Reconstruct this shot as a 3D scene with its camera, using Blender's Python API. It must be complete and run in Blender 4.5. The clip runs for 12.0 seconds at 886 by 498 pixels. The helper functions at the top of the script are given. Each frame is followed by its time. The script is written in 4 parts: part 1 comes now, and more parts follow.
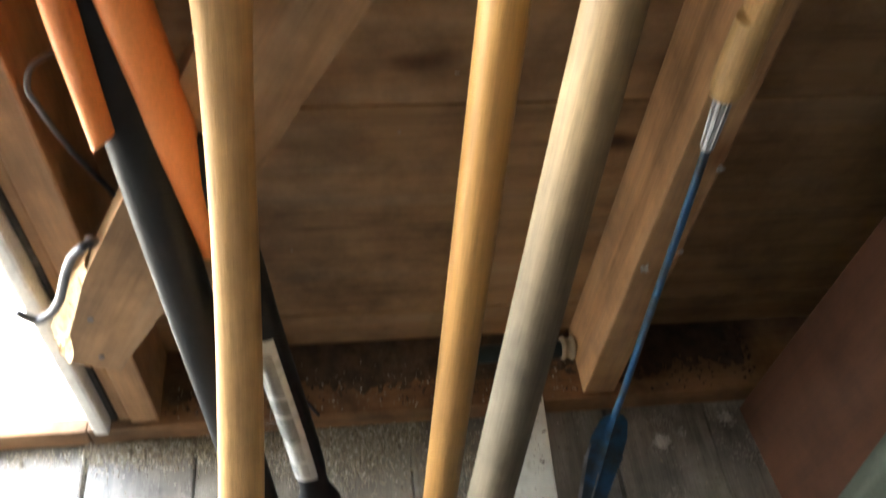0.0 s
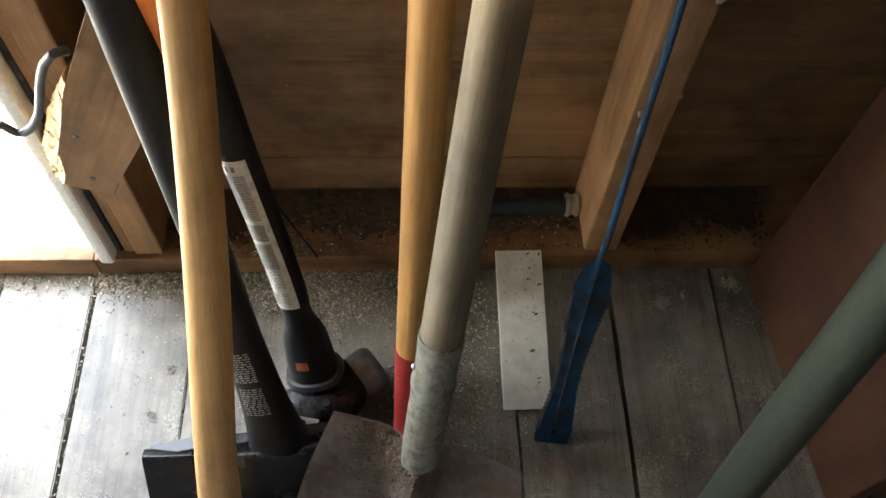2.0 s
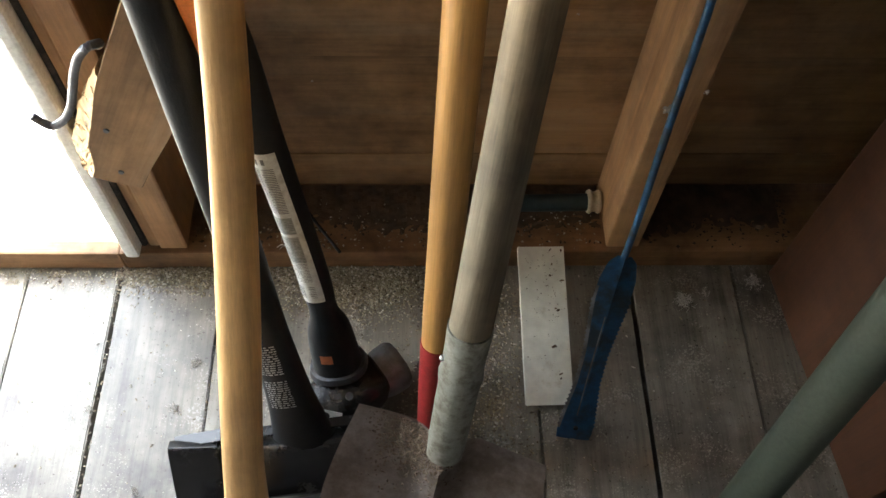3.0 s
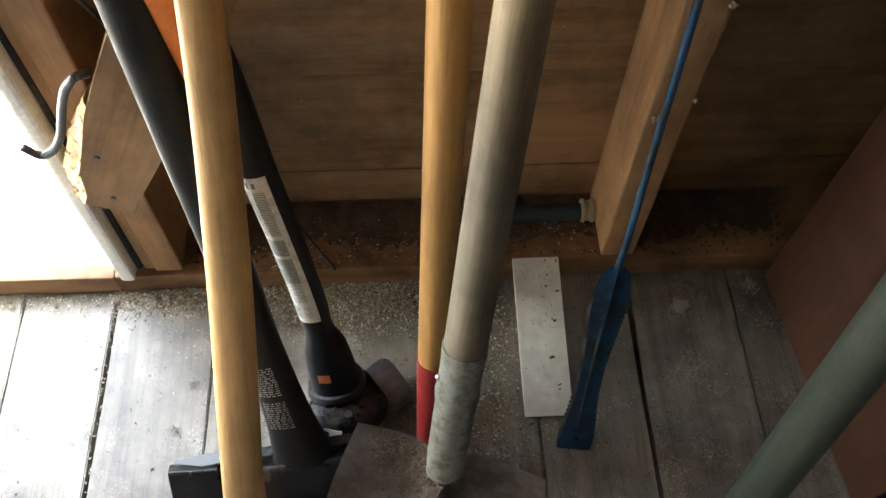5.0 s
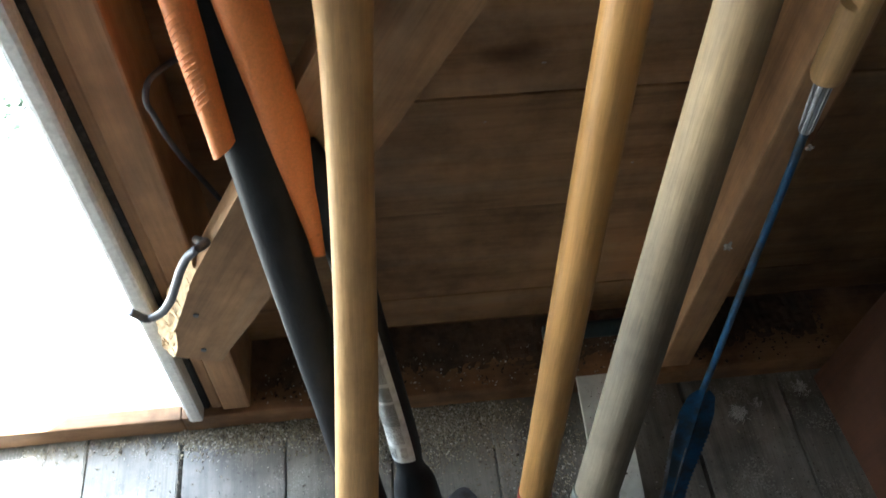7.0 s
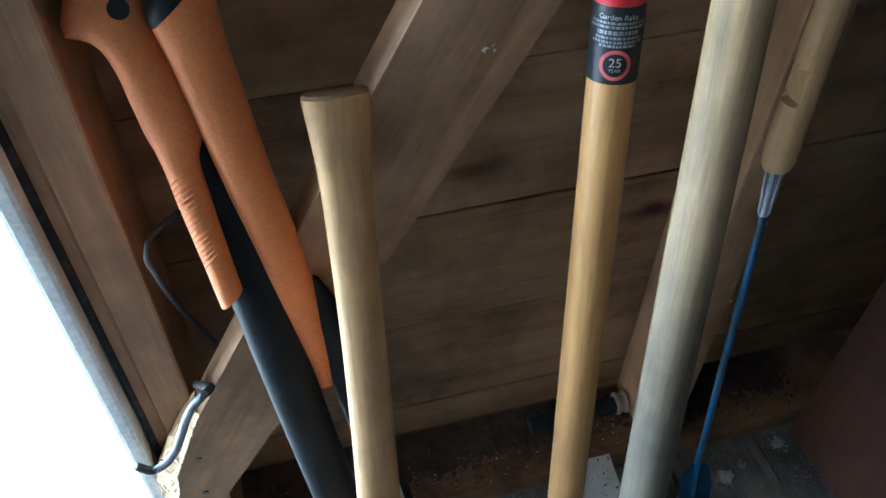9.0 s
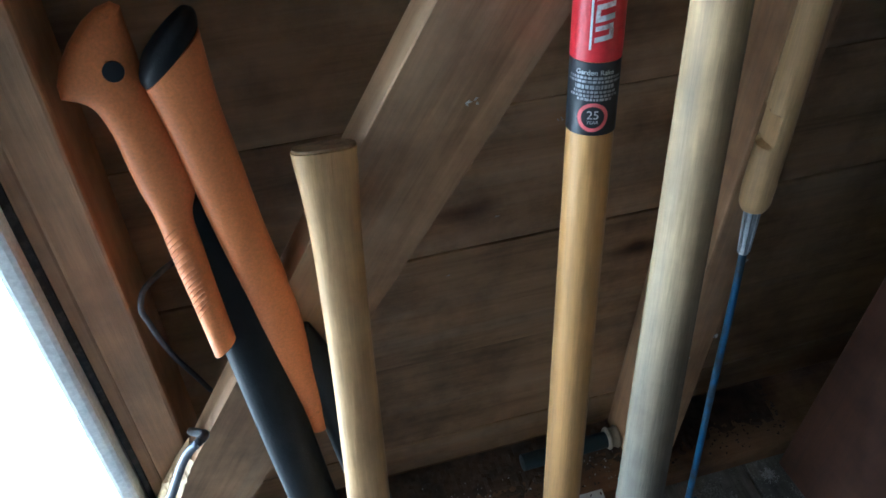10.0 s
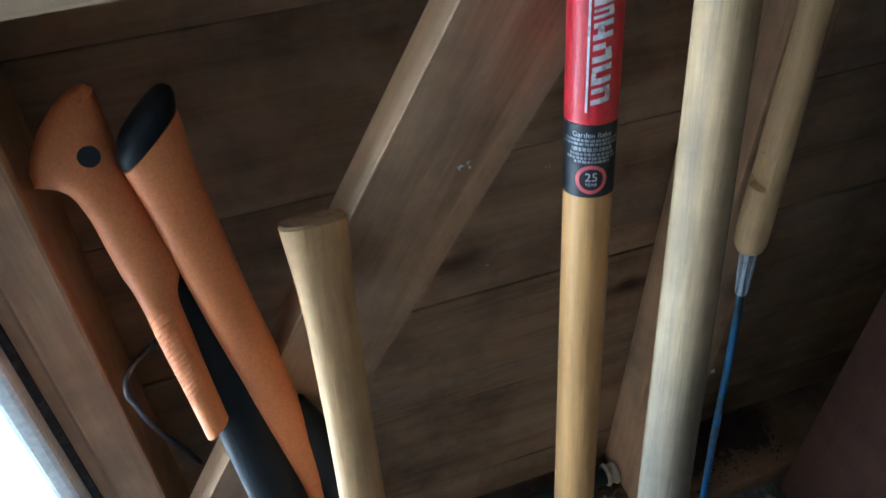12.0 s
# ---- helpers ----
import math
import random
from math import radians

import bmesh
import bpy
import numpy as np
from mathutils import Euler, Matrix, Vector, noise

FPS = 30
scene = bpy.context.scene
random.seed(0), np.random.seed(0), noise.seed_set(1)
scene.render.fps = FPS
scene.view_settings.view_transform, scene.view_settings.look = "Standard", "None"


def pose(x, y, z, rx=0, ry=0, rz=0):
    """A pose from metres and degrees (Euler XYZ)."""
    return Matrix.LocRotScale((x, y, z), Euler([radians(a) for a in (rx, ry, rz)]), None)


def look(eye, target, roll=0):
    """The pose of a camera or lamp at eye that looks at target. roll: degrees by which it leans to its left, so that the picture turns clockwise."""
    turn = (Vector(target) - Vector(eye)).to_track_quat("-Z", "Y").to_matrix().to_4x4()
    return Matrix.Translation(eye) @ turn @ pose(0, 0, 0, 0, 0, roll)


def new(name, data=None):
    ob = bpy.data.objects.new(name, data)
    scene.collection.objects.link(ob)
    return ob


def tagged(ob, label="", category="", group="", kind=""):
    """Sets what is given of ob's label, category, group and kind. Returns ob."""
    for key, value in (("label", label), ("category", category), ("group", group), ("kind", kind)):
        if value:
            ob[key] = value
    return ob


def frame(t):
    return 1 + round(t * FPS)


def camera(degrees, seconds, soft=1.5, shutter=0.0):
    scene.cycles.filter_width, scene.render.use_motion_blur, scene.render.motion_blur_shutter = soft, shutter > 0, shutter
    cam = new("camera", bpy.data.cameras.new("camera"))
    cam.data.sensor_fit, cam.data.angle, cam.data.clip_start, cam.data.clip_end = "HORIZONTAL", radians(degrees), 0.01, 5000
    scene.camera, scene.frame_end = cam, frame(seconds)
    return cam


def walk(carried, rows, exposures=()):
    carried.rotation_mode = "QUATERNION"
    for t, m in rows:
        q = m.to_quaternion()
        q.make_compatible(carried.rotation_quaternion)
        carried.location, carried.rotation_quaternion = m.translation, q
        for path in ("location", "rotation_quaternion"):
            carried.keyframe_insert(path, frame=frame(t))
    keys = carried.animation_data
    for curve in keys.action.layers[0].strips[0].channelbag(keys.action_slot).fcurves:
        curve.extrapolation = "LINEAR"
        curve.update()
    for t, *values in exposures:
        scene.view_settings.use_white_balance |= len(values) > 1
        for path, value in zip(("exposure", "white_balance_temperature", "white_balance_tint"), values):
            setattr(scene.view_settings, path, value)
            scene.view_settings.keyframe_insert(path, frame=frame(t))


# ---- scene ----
cam = camera(56.0, 12.0, soft=1.5, shutter=0.3)
PATH = [
    (0, (0.24, 0.505, 1.027), (0.476, 1.709, -0.552), 6.3),
    (0.5, (0.258, 0.457, 0.963), (0.423, 1.439, -0.771), 9.2),
    (1, (0.274, 0.438, 0.971), (0.383, 1.34, -0.811), 7.4),
    (1.5, (0.304, 0.453, 0.99), (0.393, 1.402, -0.768), 5.0),
    (2, (0.318, 0.462, 0.99), (0.4, 1.458, -0.742), 3.6),
    (2.5, (0.314, 0.455, 0.989), (0.38, 1.462, -0.738), 2.9),
    (3, (0.303, 0.454, 0.989), (0.359, 1.454, -0.742), 2.6),
    (5, (0.309, 0.464, 0.996), (0.367, 1.473, -0.73), 0.9),
    (5.5, (0.304, 0.469, 0.997), (0.356, 1.48, -0.727), 1.2),
    (6, (0.27, 0.478, 1.002), (0.315, 1.501, -0.716), 2.5),
    (6.5, (0.219, 0.497, 1.032), (0.31, 1.581, -0.646), 2.7),
    (7, (0.177, 0.516, 1.051), (0.343, 1.667, -0.576), 2.0),
    (7.5, (0.173, 0.544, 1.078), (0.392, 1.747, -0.505), 1.9),
    (7.7, (0.168, 0.549, 1.077), (0.408, 1.767, -0.491), 2.2),
    (9.5, (0.118, 0.523, 1.1), (0.492, 1.825, -0.371), 0.0),
    (10, (0.125, 0.524, 1.109), (0.514, 1.854, -0.334), 0.1),
    (10.5, (0.139, 0.535, 1.111), (0.55, 1.883, -0.308), -0.2),
    (11, (0.136, 0.541, 1.106), (0.556, 1.884, -0.316), -0.5),
    (11.5, (0.13, 0.547, 1.104), (0.557, 1.872, -0.332), -0.7),
    (12, (0.122, 0.566, 1.119), (0.58, 1.905, -0.295), -1.1),
]
walk(cam, [(t, look(eye, target, roll)) for t, eye, target, roll in PATH],
     exposures=[(0, 5.0, 6200, 7), (1, 4.75, 6250, 7), (2.5, 4.65, 6250, 6), (5.5, 4.7, 6250, 6), (6.5, 4.5, 5800, 4), (7.5, 4.05, 5000, 1), (9.5, 4.4, 4350, -2), (12, 4.35, 4350, -1)])

# ---- world and light ----
world = bpy.data.worlds.new("sky")
scene.world = world
world.use_nodes = True
wn = world.node_tree.nodes
sky = wn.new("ShaderNodeTexSky")
sky.sky_type, sky.sun_disc = "NISHITA", False
sky.sun_elevation, sky.sun_rotation = radians(53), radians(55)
sky.dust_density = 4.0
haze = wn.new("ShaderNodeMix")
haze.data_type, haze.blend_type = "RGBA", "MIX"
haze.inputs[0].default_value, haze.inputs[7].default_value = 0.5, (5.2, 5.1, 4.9, 1)
world.node_tree.links.new(sky.outputs[0], haze.inputs[6])
world.node_tree.links.new(haze.outputs[2], wn["Background"].inputs[0])
wn["Background"].inputs[1].default_value = 0.15
sun = new("sun", bpy.data.lights.new("sun", "SUN"))
sun.data.energy, sun.data.angle, sun.data.color = 5.0, radians(0.6), (1.0, 0.98, 0.94)
sun.matrix_world = look((-5.0, 3.0, 8.0), (-5.0 - 0.49, 3.0 - 0.345, 8.0 - 0.80))


# ---- materials ----
def material(name, rough=0.6, metal=0.0):
    m = bpy.data.materials.new(name)
    m.use_nodes = True
    b = m.node_tree.nodes["Principled BSDF"]
    b.inputs["Roughness"].default_value, b.inputs["Metallic"].default_value = rough, metal
    return m, m.node_tree.nodes, m.node_tree.links, b


def ramp(nodes, stops):
    r = nodes.new("ShaderNodeValToRGB")
    while len(r.color_ramp.elements) < len(stops):
        r.color_ramp.elements.new(0.5)
    for e, (p, c) in zip(r.color_ramp.elements, stops):
        e.position, e.color = p, (*c, 1)
    return r


def mapped(nodes, links, scale, coord="Object"):
    tc, mp = nodes.new("ShaderNodeTexCoord"), nodes.new("ShaderNodeMapping")
    mp.inputs["Scale"].default_value = scale
    links.new(tc.outputs[coord], mp.inputs[0])
    return mp


def noise_tex(nodes, links, vec, scale, detail=4.0, rough=0.6):
    n = nodes.new("ShaderNodeTexNoise")
    n.inputs["Scale"].default_value, n.inputs["Detail"].default_value, n.inputs["Roughness"].default_value = scale, detail, rough
    links.new(vec.outputs[0], n.inputs["Vector"])
    return n


def mix(nodes, links, kind, fac, a, b):
    m = nodes.new("ShaderNodeMix")
    m.data_type, m.blend_type = "RGBA", kind
    for sock, v in ((m.inputs[0], fac), (m.inputs[6], a), (m.inputs[7], b)):
        if hasattr(v, "is_output"):
            links.new(v, sock)
        else:
            sock.default_value = v
    return m.outputs[2]


def bump(nodes, links, b, height, strength, distance=0.002):
    n = nodes.new("ShaderNodeBump")
    n.inputs["Strength"].default_value, n.inputs["Distance"].default_value = strength, distance
    links.new(height, n.inputs["Height"])
    links.new(n.outputs[0], b.inputs["Normal"])


def shade(c, k):
    return tuple(min(1.0, v * k) for v in c)


def wood(name, base, axis=2, rough=0.55, contrast=0.45, knots=0.0, dirt=0.3, vary=0.0, grain=70.0, gloss=0.35, specks=0.0, streaks=0.0, two_tone=None):
    """Grain that runs along one axis of the object, with stains, knots and a colour that differs from piece to piece."""
    m, n, l, b = material(name, rough)
    st = [1.0, 1.0, 1.0]
    st[axis] = 0.045
    info = n.new("ShaderNodeObjectInfo")
    tc = n.new("ShaderNodeTexCoord")
    shift = n.new("ShaderNodeVectorMath")
    shift.operation = "MULTIPLY_ADD"
    l.new(info.outputs["Random"], shift.inputs[0])
    shift.inputs[1].default_value = (3.1, 5.7, 4.3)
    l.new(tc.outputs["Object"], shift.inputs[2])
    mp = n.new("ShaderNodeMapping")
    mp.inputs["Scale"].default_value = st
    l.new(shift.outputs[0], mp.inputs[0])
    fine = noise_tex(n, l, mp, grain * 4, 5, 0.7)
    broad = noise_tex(n, l, mp, grain * 0.55, 3, 0.5)
    grainmix = mix(n, l, "MIX", 0.45, broad.outputs[0], fine.outputs[0])
    r = ramp(n, [(0.25, shade(base, 1 - contrast)), (0.5, base), (0.76, shade(base, 1 + 0.8 * contrast))])
    l.new(grainmix, r.inputs[0])
    col = r.outputs[0]
    if two_tone:
        # one tone low down, base colour higher up, with a ragged change between them
        z0, z1, tone = two_tone
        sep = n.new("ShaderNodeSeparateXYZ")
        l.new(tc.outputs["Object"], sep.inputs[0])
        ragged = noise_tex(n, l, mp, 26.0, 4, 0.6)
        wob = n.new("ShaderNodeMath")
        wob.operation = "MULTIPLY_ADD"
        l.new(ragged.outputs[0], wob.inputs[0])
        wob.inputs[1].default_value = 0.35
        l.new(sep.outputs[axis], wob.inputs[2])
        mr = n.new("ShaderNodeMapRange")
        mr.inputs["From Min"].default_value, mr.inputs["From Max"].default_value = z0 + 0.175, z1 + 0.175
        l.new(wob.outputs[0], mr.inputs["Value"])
        low_ramp = ramp(n, [(0.25, shade(tone, 1 - contrast)), (0.5, tone), (0.76, shade(tone, 1 + 0.8 * contrast))])
        l.new(grainmix, low_ramp.inputs[0])
        col = mix(n, l, "MIX", mr.outputs[0], low_ramp.outputs[0], col)
    if streaks > 0:
        sm = n.new("ShaderNodeMapping")
        sst = [9.0, 9.0, 9.0]
        sst[axis] = 0.9
        sm.inputs["Scale"].default_value = sst
        l.new(shift.outputs[0], sm.inputs[0])
        big = noise_tex(n, l, sm, 2.4, 5, 0.62)
        br = ramp(n, [(0.50, (0, 0, 0)), (0.66, (streaks, streaks, streaks))])
        l.new(big.outputs[0], br.inputs[0])
        col = mix(n, l, "MIX", br.outputs[0], col, (*shade((0.55, 0.42, 0.27), 1.0), 1))
        dk2 = ramp(n, [(0.34, (0.72, 0.70, 0.68)), (0.46, (1, 1, 1))])
        l.new(big.outputs[0], dk2.inputs[0])
        col = mix(n, l, "MULTIPLY", 1.0, col, dk2.outputs[0])
    if knots > 0:
        km = n.new("ShaderNodeMapping")
        kst = [7.0, 7.0, 7.0]
        kst[axis] = 3.2
        km.inputs["Scale"].default_value = kst
        l.new(shift.outputs[0], km.inputs[0])
        warp = noise_tex(n, l, km, 1.6, 2)
        add = n.new("ShaderNodeVectorMath")
        add.operation = "MULTIPLY_ADD"
        l.new(warp.outputs["Color"], add.inputs[0])
        add.inputs[1].default_value = (0.35, 0.35, 0.35)
        l.new(km.outputs[0], add.inputs[2])
        v = n.new("ShaderNodeTexVoronoi")
        l.new(add.outputs[0], v.inputs["Vector"])
        v.inputs["Scale"].default_value = 1.0
        kr = ramp(n, [(0.04, (1, 1, 1)), (0.13, (0, 0, 0))])
        l.new(v.outputs["Distance"], kr.inputs[0])
        sc = n.new("ShaderNodeMath")
        sc.operation = "MULTIPLY"
        l.new(kr.outputs[0], sc.inputs[0])
        sc.inputs[1].default_value = knots
        col = mix(n, l, "MULTIPLY", sc.outputs[0], col, (0.22, 0.14, 0.10, 1))
    if dirt > 0:
        dn = noise_tex(n, l, shift, 9.0, 6, 0.65)
        dr = ramp(n, [(0.42, (1, 1, 1)), (0.68, (1 - dirt, 1 - dirt, 1 - 0.95 * dirt))])
        l.new(dn.outputs[0], dr.inputs[0])
        col = mix(n, l, "MULTIPLY", 1.0, col, dr.outputs[0])
    if vary > 0:
        vr = ramp(n, [(0.0, (1 - vary, 1 - vary, 1 - vary)), (0.5, (1, 1, 1)), (1.0, (1 + 0.6 * vary, 1 + 0.4 * vary, 1 + 0.3 * vary))])
        l.new(info.outputs["Random"], vr.inputs[0])
        col = mix(n, l, "MULTIPLY", 1.0, col, vr.outputs[0])
    if specks > 0:
        dust = noise_tex(n, l, shift, 420.0, 2, 0.5)
        where = noise_tex(n, l, shift, 13.0, 4, 0.6)
        both = n.new("ShaderNodeMath")
        both.operation = "MULTIPLY"
        l.new(dust.outputs[0], both.inputs[0])
        l.new(where.outputs[0], both.inputs[1])
        sr = ramp(n, [(0.33, (0, 0, 0)), (0.38, (specks, specks, specks))])
        l.new(both.outputs[0], sr.inputs[0])
        col = mix(n, l, "MIX", sr.outputs[0], col, (0.50, 0.47, 0.42, 1))
        dark = noise_tex(n, l, shift, 260.0, 2, 0.5)
        dk = ramp(n, [(0.66, (1, 1, 1)), (0.72, (0.45, 0.42, 0.4))])
        l.new(dark.outputs[0], dk.inputs[0])
        col = mix(n, l, "MULTIPLY", 1.0, col, dk.outputs[0])
    l.new(col, b.inputs["Base Color"])
    rr = n.new("ShaderNodeMapRange")
    rr.inputs["To Min"].default_value, rr.inputs["To Max"].default_value = rough - 0.12, min(1, rough + 0.2)
    l.new(grainmix, rr.inputs["Value"])
    l.new(rr.outputs[0], b.inputs["Roughness"])
    b.inputs["Specular IOR Level"].default_value = gloss
    bump(n, l, b, grainmix, 0.35, 0.0015)
    return m


def mottled(name, base, rough=0.5, metal=0.0, spots=(0.5, 0.5, 0.5), amount=0.5, scale=18.0, low=0.5, high=0.68, bumpy=0.15, fine=220.0):
    """Paint, plastic or metal with blotches of another colour and a fine relief."""
    m, n, l, b = material(name, rough, metal)
    mp = mapped(n, l, (1, 1, 1))
    big = noise_tex(n, l, mp, scale, 7, 0.7)
    small = noise_tex(n, l, mp, fine, 3, 0.6)
    r = ramp(n, [(low, (0, 0, 0)), (high, (amount, amount, amount))])
    l.new(big.outputs[0], r.inputs[0])
    col = mix(n, l, "MIX", r.outputs[0], (*base, 1), (*spots, 1))
    g = ramp(n, [(0.3, (0.86, 0.86, 0.86)), (0.7, (1.1, 1.1, 1.1))])
    l.new(small.outputs[0], g.inputs[0])
    l.new(mix(n, l, "MULTIPLY", 1.0, col, g.outputs[0]), b.inputs["Base Color"])
    rr = n.new("ShaderNodeMapRange")
    rr.inputs["To Min"].default_value, rr.inputs["To Max"].default_value = max(0.08, rough - 0.12), min(1, rough + 0.2)
    l.new(big.outputs[0], rr.inputs["Value"])
    l.new(rr.outputs[0], b.inputs["Roughness"])
    bump(n, l, b, small.outputs[0], bumpy, 0.001)
    return m


def grains(name, tones, rough=0.9):
    """Loose bits whose tone differs from bit to bit."""
    m, n, l, b = material(name, rough)
    g = n.new("ShaderNodeNewGeometry")
    r = ramp(n, [(i / max(1, len(tones) - 1), c) for i, c in enumerate(tones)])
    l.new(g.outputs["Random Per Island"], r.inputs[0])
    l.new(r.outputs[0], b.inputs["Base Color"])
    return m


STUD = wood("stud_wood", (0.53, 0.31, 0.15), 2, 0.6, 0.5, 0.9, 0.4, 0.08, streaks=0.25)
BRACE = wood("brace_wood", (0.43, 0.265, 0.135), 2, 0.6, 0.45, 1.0, 0.45, streaks=0.35)
SPLIT = wood("split_wood", (0.72, 0.52, 0.29), 2, 0.7, 0.7, 0, 0.15, 0, 160)
SIDING = wood("siding_wood", (0.42, 0.258, 0.128), 0, 0.6, 0.42, 1.0, 0.55, 0.10, 60, streaks=0.32)
SILL = wood("sill_wood", (0.29, 0.165, 0.082), 0, 0.65, 0.5, 0.4, 0.7)
PLANK = wood("floor_plank", (0.285, 0.265, 0.225), 1, 0.36, 0.6, 0.6, 0.65, 0.18, 90, 0.42, 0.5)
PANEL = wood("red_brown_board", (0.105, 0.047, 0.025), 2, 0.65, 0.4, 0.2, 0.4, 0.1)
# Girt pine is paler than the framing: light on it put into the colour.
LITGIRT = wood("lit_girt_wood", (0.66, 0.48, 0.28), 0, 0.6, 0.35, 0.3, 0.2)
# Unseen walls: pale left one bounces light, near-black others hold fill down.
BOUNCEWALL = wood("pale_bounce_wall", (0.34, 0.31, 0.27), 0, 0.7, 0.4, 0.5, 0.3, 0.2)
LOWFILLWALL = wood("near_black_low_fill_wall", (0.045, 0.04, 0.036), 0, 0.7, 0.4, 0.5, 0.3, 0.2)
HAFT = wood("hickory", (0.66, 0.41, 0.17), 2, 0.5, 0.4, 0.6, 0.35, 0, 150, 0.35)
RAKEWOOD = wood("varnished_ash", (0.56, 0.31, 0.095), 2, 0.35, 0.45, 0.05, 0.15, 0, 170, 0.5)
GREYWOOD = wood("two_tone_ash", (0.56, 0.39, 0.19), 2, 0.55, 0.6, 0.15, 0.4, 0, 170, 0.35, two_tone=(0.56, 0.90, (0.215, 0.182, 0.125)))
GRIPWOOD = wood("turned_beech", (0.68, 0.44, 0.19), 2, 0.45, 0.35, 0.1, 0.25, 0, 140, 0.4)
ENDGRAIN = mottled("end_grain", (0.34, 0.22, 0.11), 0.8, 0, (0.12, 0.08, 0.05), 0.7, 60)
ORANGE = mottled("orange_plastic", (0.76, 0.255, 0.065), 0.52, 0, (0.22, 0.09, 0.045), 0.55, 34, 0.62, 0.70, 0.10, 500)
BLACKPL = mottled("black_plastic", (0.008, 0.0095, 0.012), 0.46, 0, (0.03, 0.03, 0.03), 0.5, 30, 0.5, 0.75, 0.25, 600)
BLACKPAINT = mottled("black_coated_steel", (0.012, 0.0125, 0.014), 0.2, 0, (0.032, 0.03, 0.028), 0.4, 26, 0.5, 0.7, 0.1)
STEEL = mottled("bare_steel", (0.55, 0.58, 0.62), 0.34, 0.9, (0.18, 0.15, 0.13), 0.6, 30)
POLL = mottled("scuffed_steel", (0.30, 0.31, 0.33), 0.32, 0.85, (0.10, 0.085, 0.07), 0.7, 40, 0.45, 0.62, 0.3, 160)
DARKSTEEL = mottled("forged_steel", (0.075, 0.085, 0.10), 0.34, 0.6, (0.04, 0.034, 0.03), 0.85, 40, 0.42, 0.6, 0.35, 140)
BLADE = mottled("worn_shovel_steel", (0.33, 0.285, 0.265), 0.45, 0.3, (0.15, 0.11, 0.085), 0.85, 18, 0.4, 0.62, 0.3, 160)
SOCKET = mottled("galvanised_socket", (0.27, 0.28, 0.245), 0.42, 0.4, (0.11, 0.095, 0.07), 0.8, 80, 0.46, 0.64, 0.4, 240)
RED = mottled("red_paint", (0.34, 0.028, 0.03), 0.4, 0, (0.14, 0.02, 0.02), 0.5, 30)
REDLABEL = mottled("red_label", (0.55, 0.02, 0.03), 0.35, 0, (0.42, 0.02, 0.025), 0.5, 30)
BLACKLABEL = mottled("black_label", (0.012, 0.013, 0.016), 0.4, 0, (0.03, 0.03, 0.032), 0.4, 40)
INK = mottled("pale_print", (0.62, 0.64, 0.66), 0.5, 0, (0.35, 0.36, 0.38), 0.7, 200, 0.5, 0.6)
SILVER = mottled("silver_print", (0.78, 0.8, 0.82), 0.3, 0.3, (0.3, 0.12, 0.12), 0.7, 160, 0.52, 0.62)
PINK = mottled("pink_print", (0.66, 0.12, 0.13), 0.4, 0, (0.4, 0.08, 0.08), 0.5, 60)
PAPER = mottled("grey_white_label", (0.68, 0.70, 0.69), 0.45, 0, (0.3, 0.3, 0.28), 0.6, 40)
GREYINK = mottled("grey_print", (0.16, 0.165, 0.17), 0.6, 0, (0.3, 0.3, 0.3), 0.5, 300)
GREYINK2 = mottled("faded_print", (0.34, 0.35, 0.37), 0.5, 0, (0.12, 0.12, 0.13), 0.8, 180, 0.45, 0.6)
GREYPAPER = mottled("grey_label_block", (0.36, 0.375, 0.36), 0.5, 0, (0.22, 0.23, 0.22), 0.6, 260, 0.45, 0.6)
RUSTMARK = mottled("faded_orange_print", (0.42, 0.12, 0.045), 0.5, 0, (0.2, 0.07, 0.03), 0.6, 120)
WHITE = mottled("dirty_white_plastic", (0.84, 0.86, 0.80), 0.35, 0, (0.45, 0.40, 0.28), 0.45, 34, 0.6, 0.72, 0.1, 45)
TRIM = mottled("white_trim_paint", (0.92, 0.93, 0.92), 0.4, 0, (0.6, 0.6, 0.57), 0.3, 25, 0.60, 0.72)
RUBBER = mottled("dark_weather_strip", (0.03, 0.03, 0.03), 0.8, 0, (0.10, 0.09, 0.08), 0.7, 60, 0.5, 0.62, 0.5, 120)
BLUE = mottled("worn_blue_paint", (0.032, 0.125, 0.27), 0.33, 0.1, (0.04, 0.055, 0.055), 0.85, 24, 0.44, 0.60, 0.35, 160)
GREEN = mottled("grey_green_pipe", (0.056, 0.073, 0.055), 0.55, 0, (0.085, 0.095, 0.075), 0.6, 12, 0.45, 0.7, 0.15)
YELLOW = mottled("yellow_cap", (0.72, 0.48, 0.03), 0.5, 0, (0.4, 0.28, 0.05), 0.5, 60)
TUBE = mottled("dark_blue_green_tube", (0.022, 0.04, 0.045), 0.5, 0, (0.05, 0.05, 0.04), 0.6, 30)
CREAM = mottled("cream_collar", (0.46, 0.41, 0.30), 0.6, 0, (0.2, 0.16, 0.1), 0.7, 60)
IRON = mottled("dark_iron_rod", (0.15, 0.155, 0.17), 0.4, 0.7, (0.07, 0.05, 0.04), 0.6, 60)
SAWDUST = grains("sawdust_grains", [(0.10, 0.08, 0.06), (0.42, 0.38, 0.28), (0.22, 0.18, 0.12), (0.70, 0.68, 0.60)])
SOIL = grains("dry_soil", [(0.05, 0.035, 0.025), (0.16, 0.115, 0.08), (0.09, 0.065, 0.045), (0.24, 0.19, 0.14)])
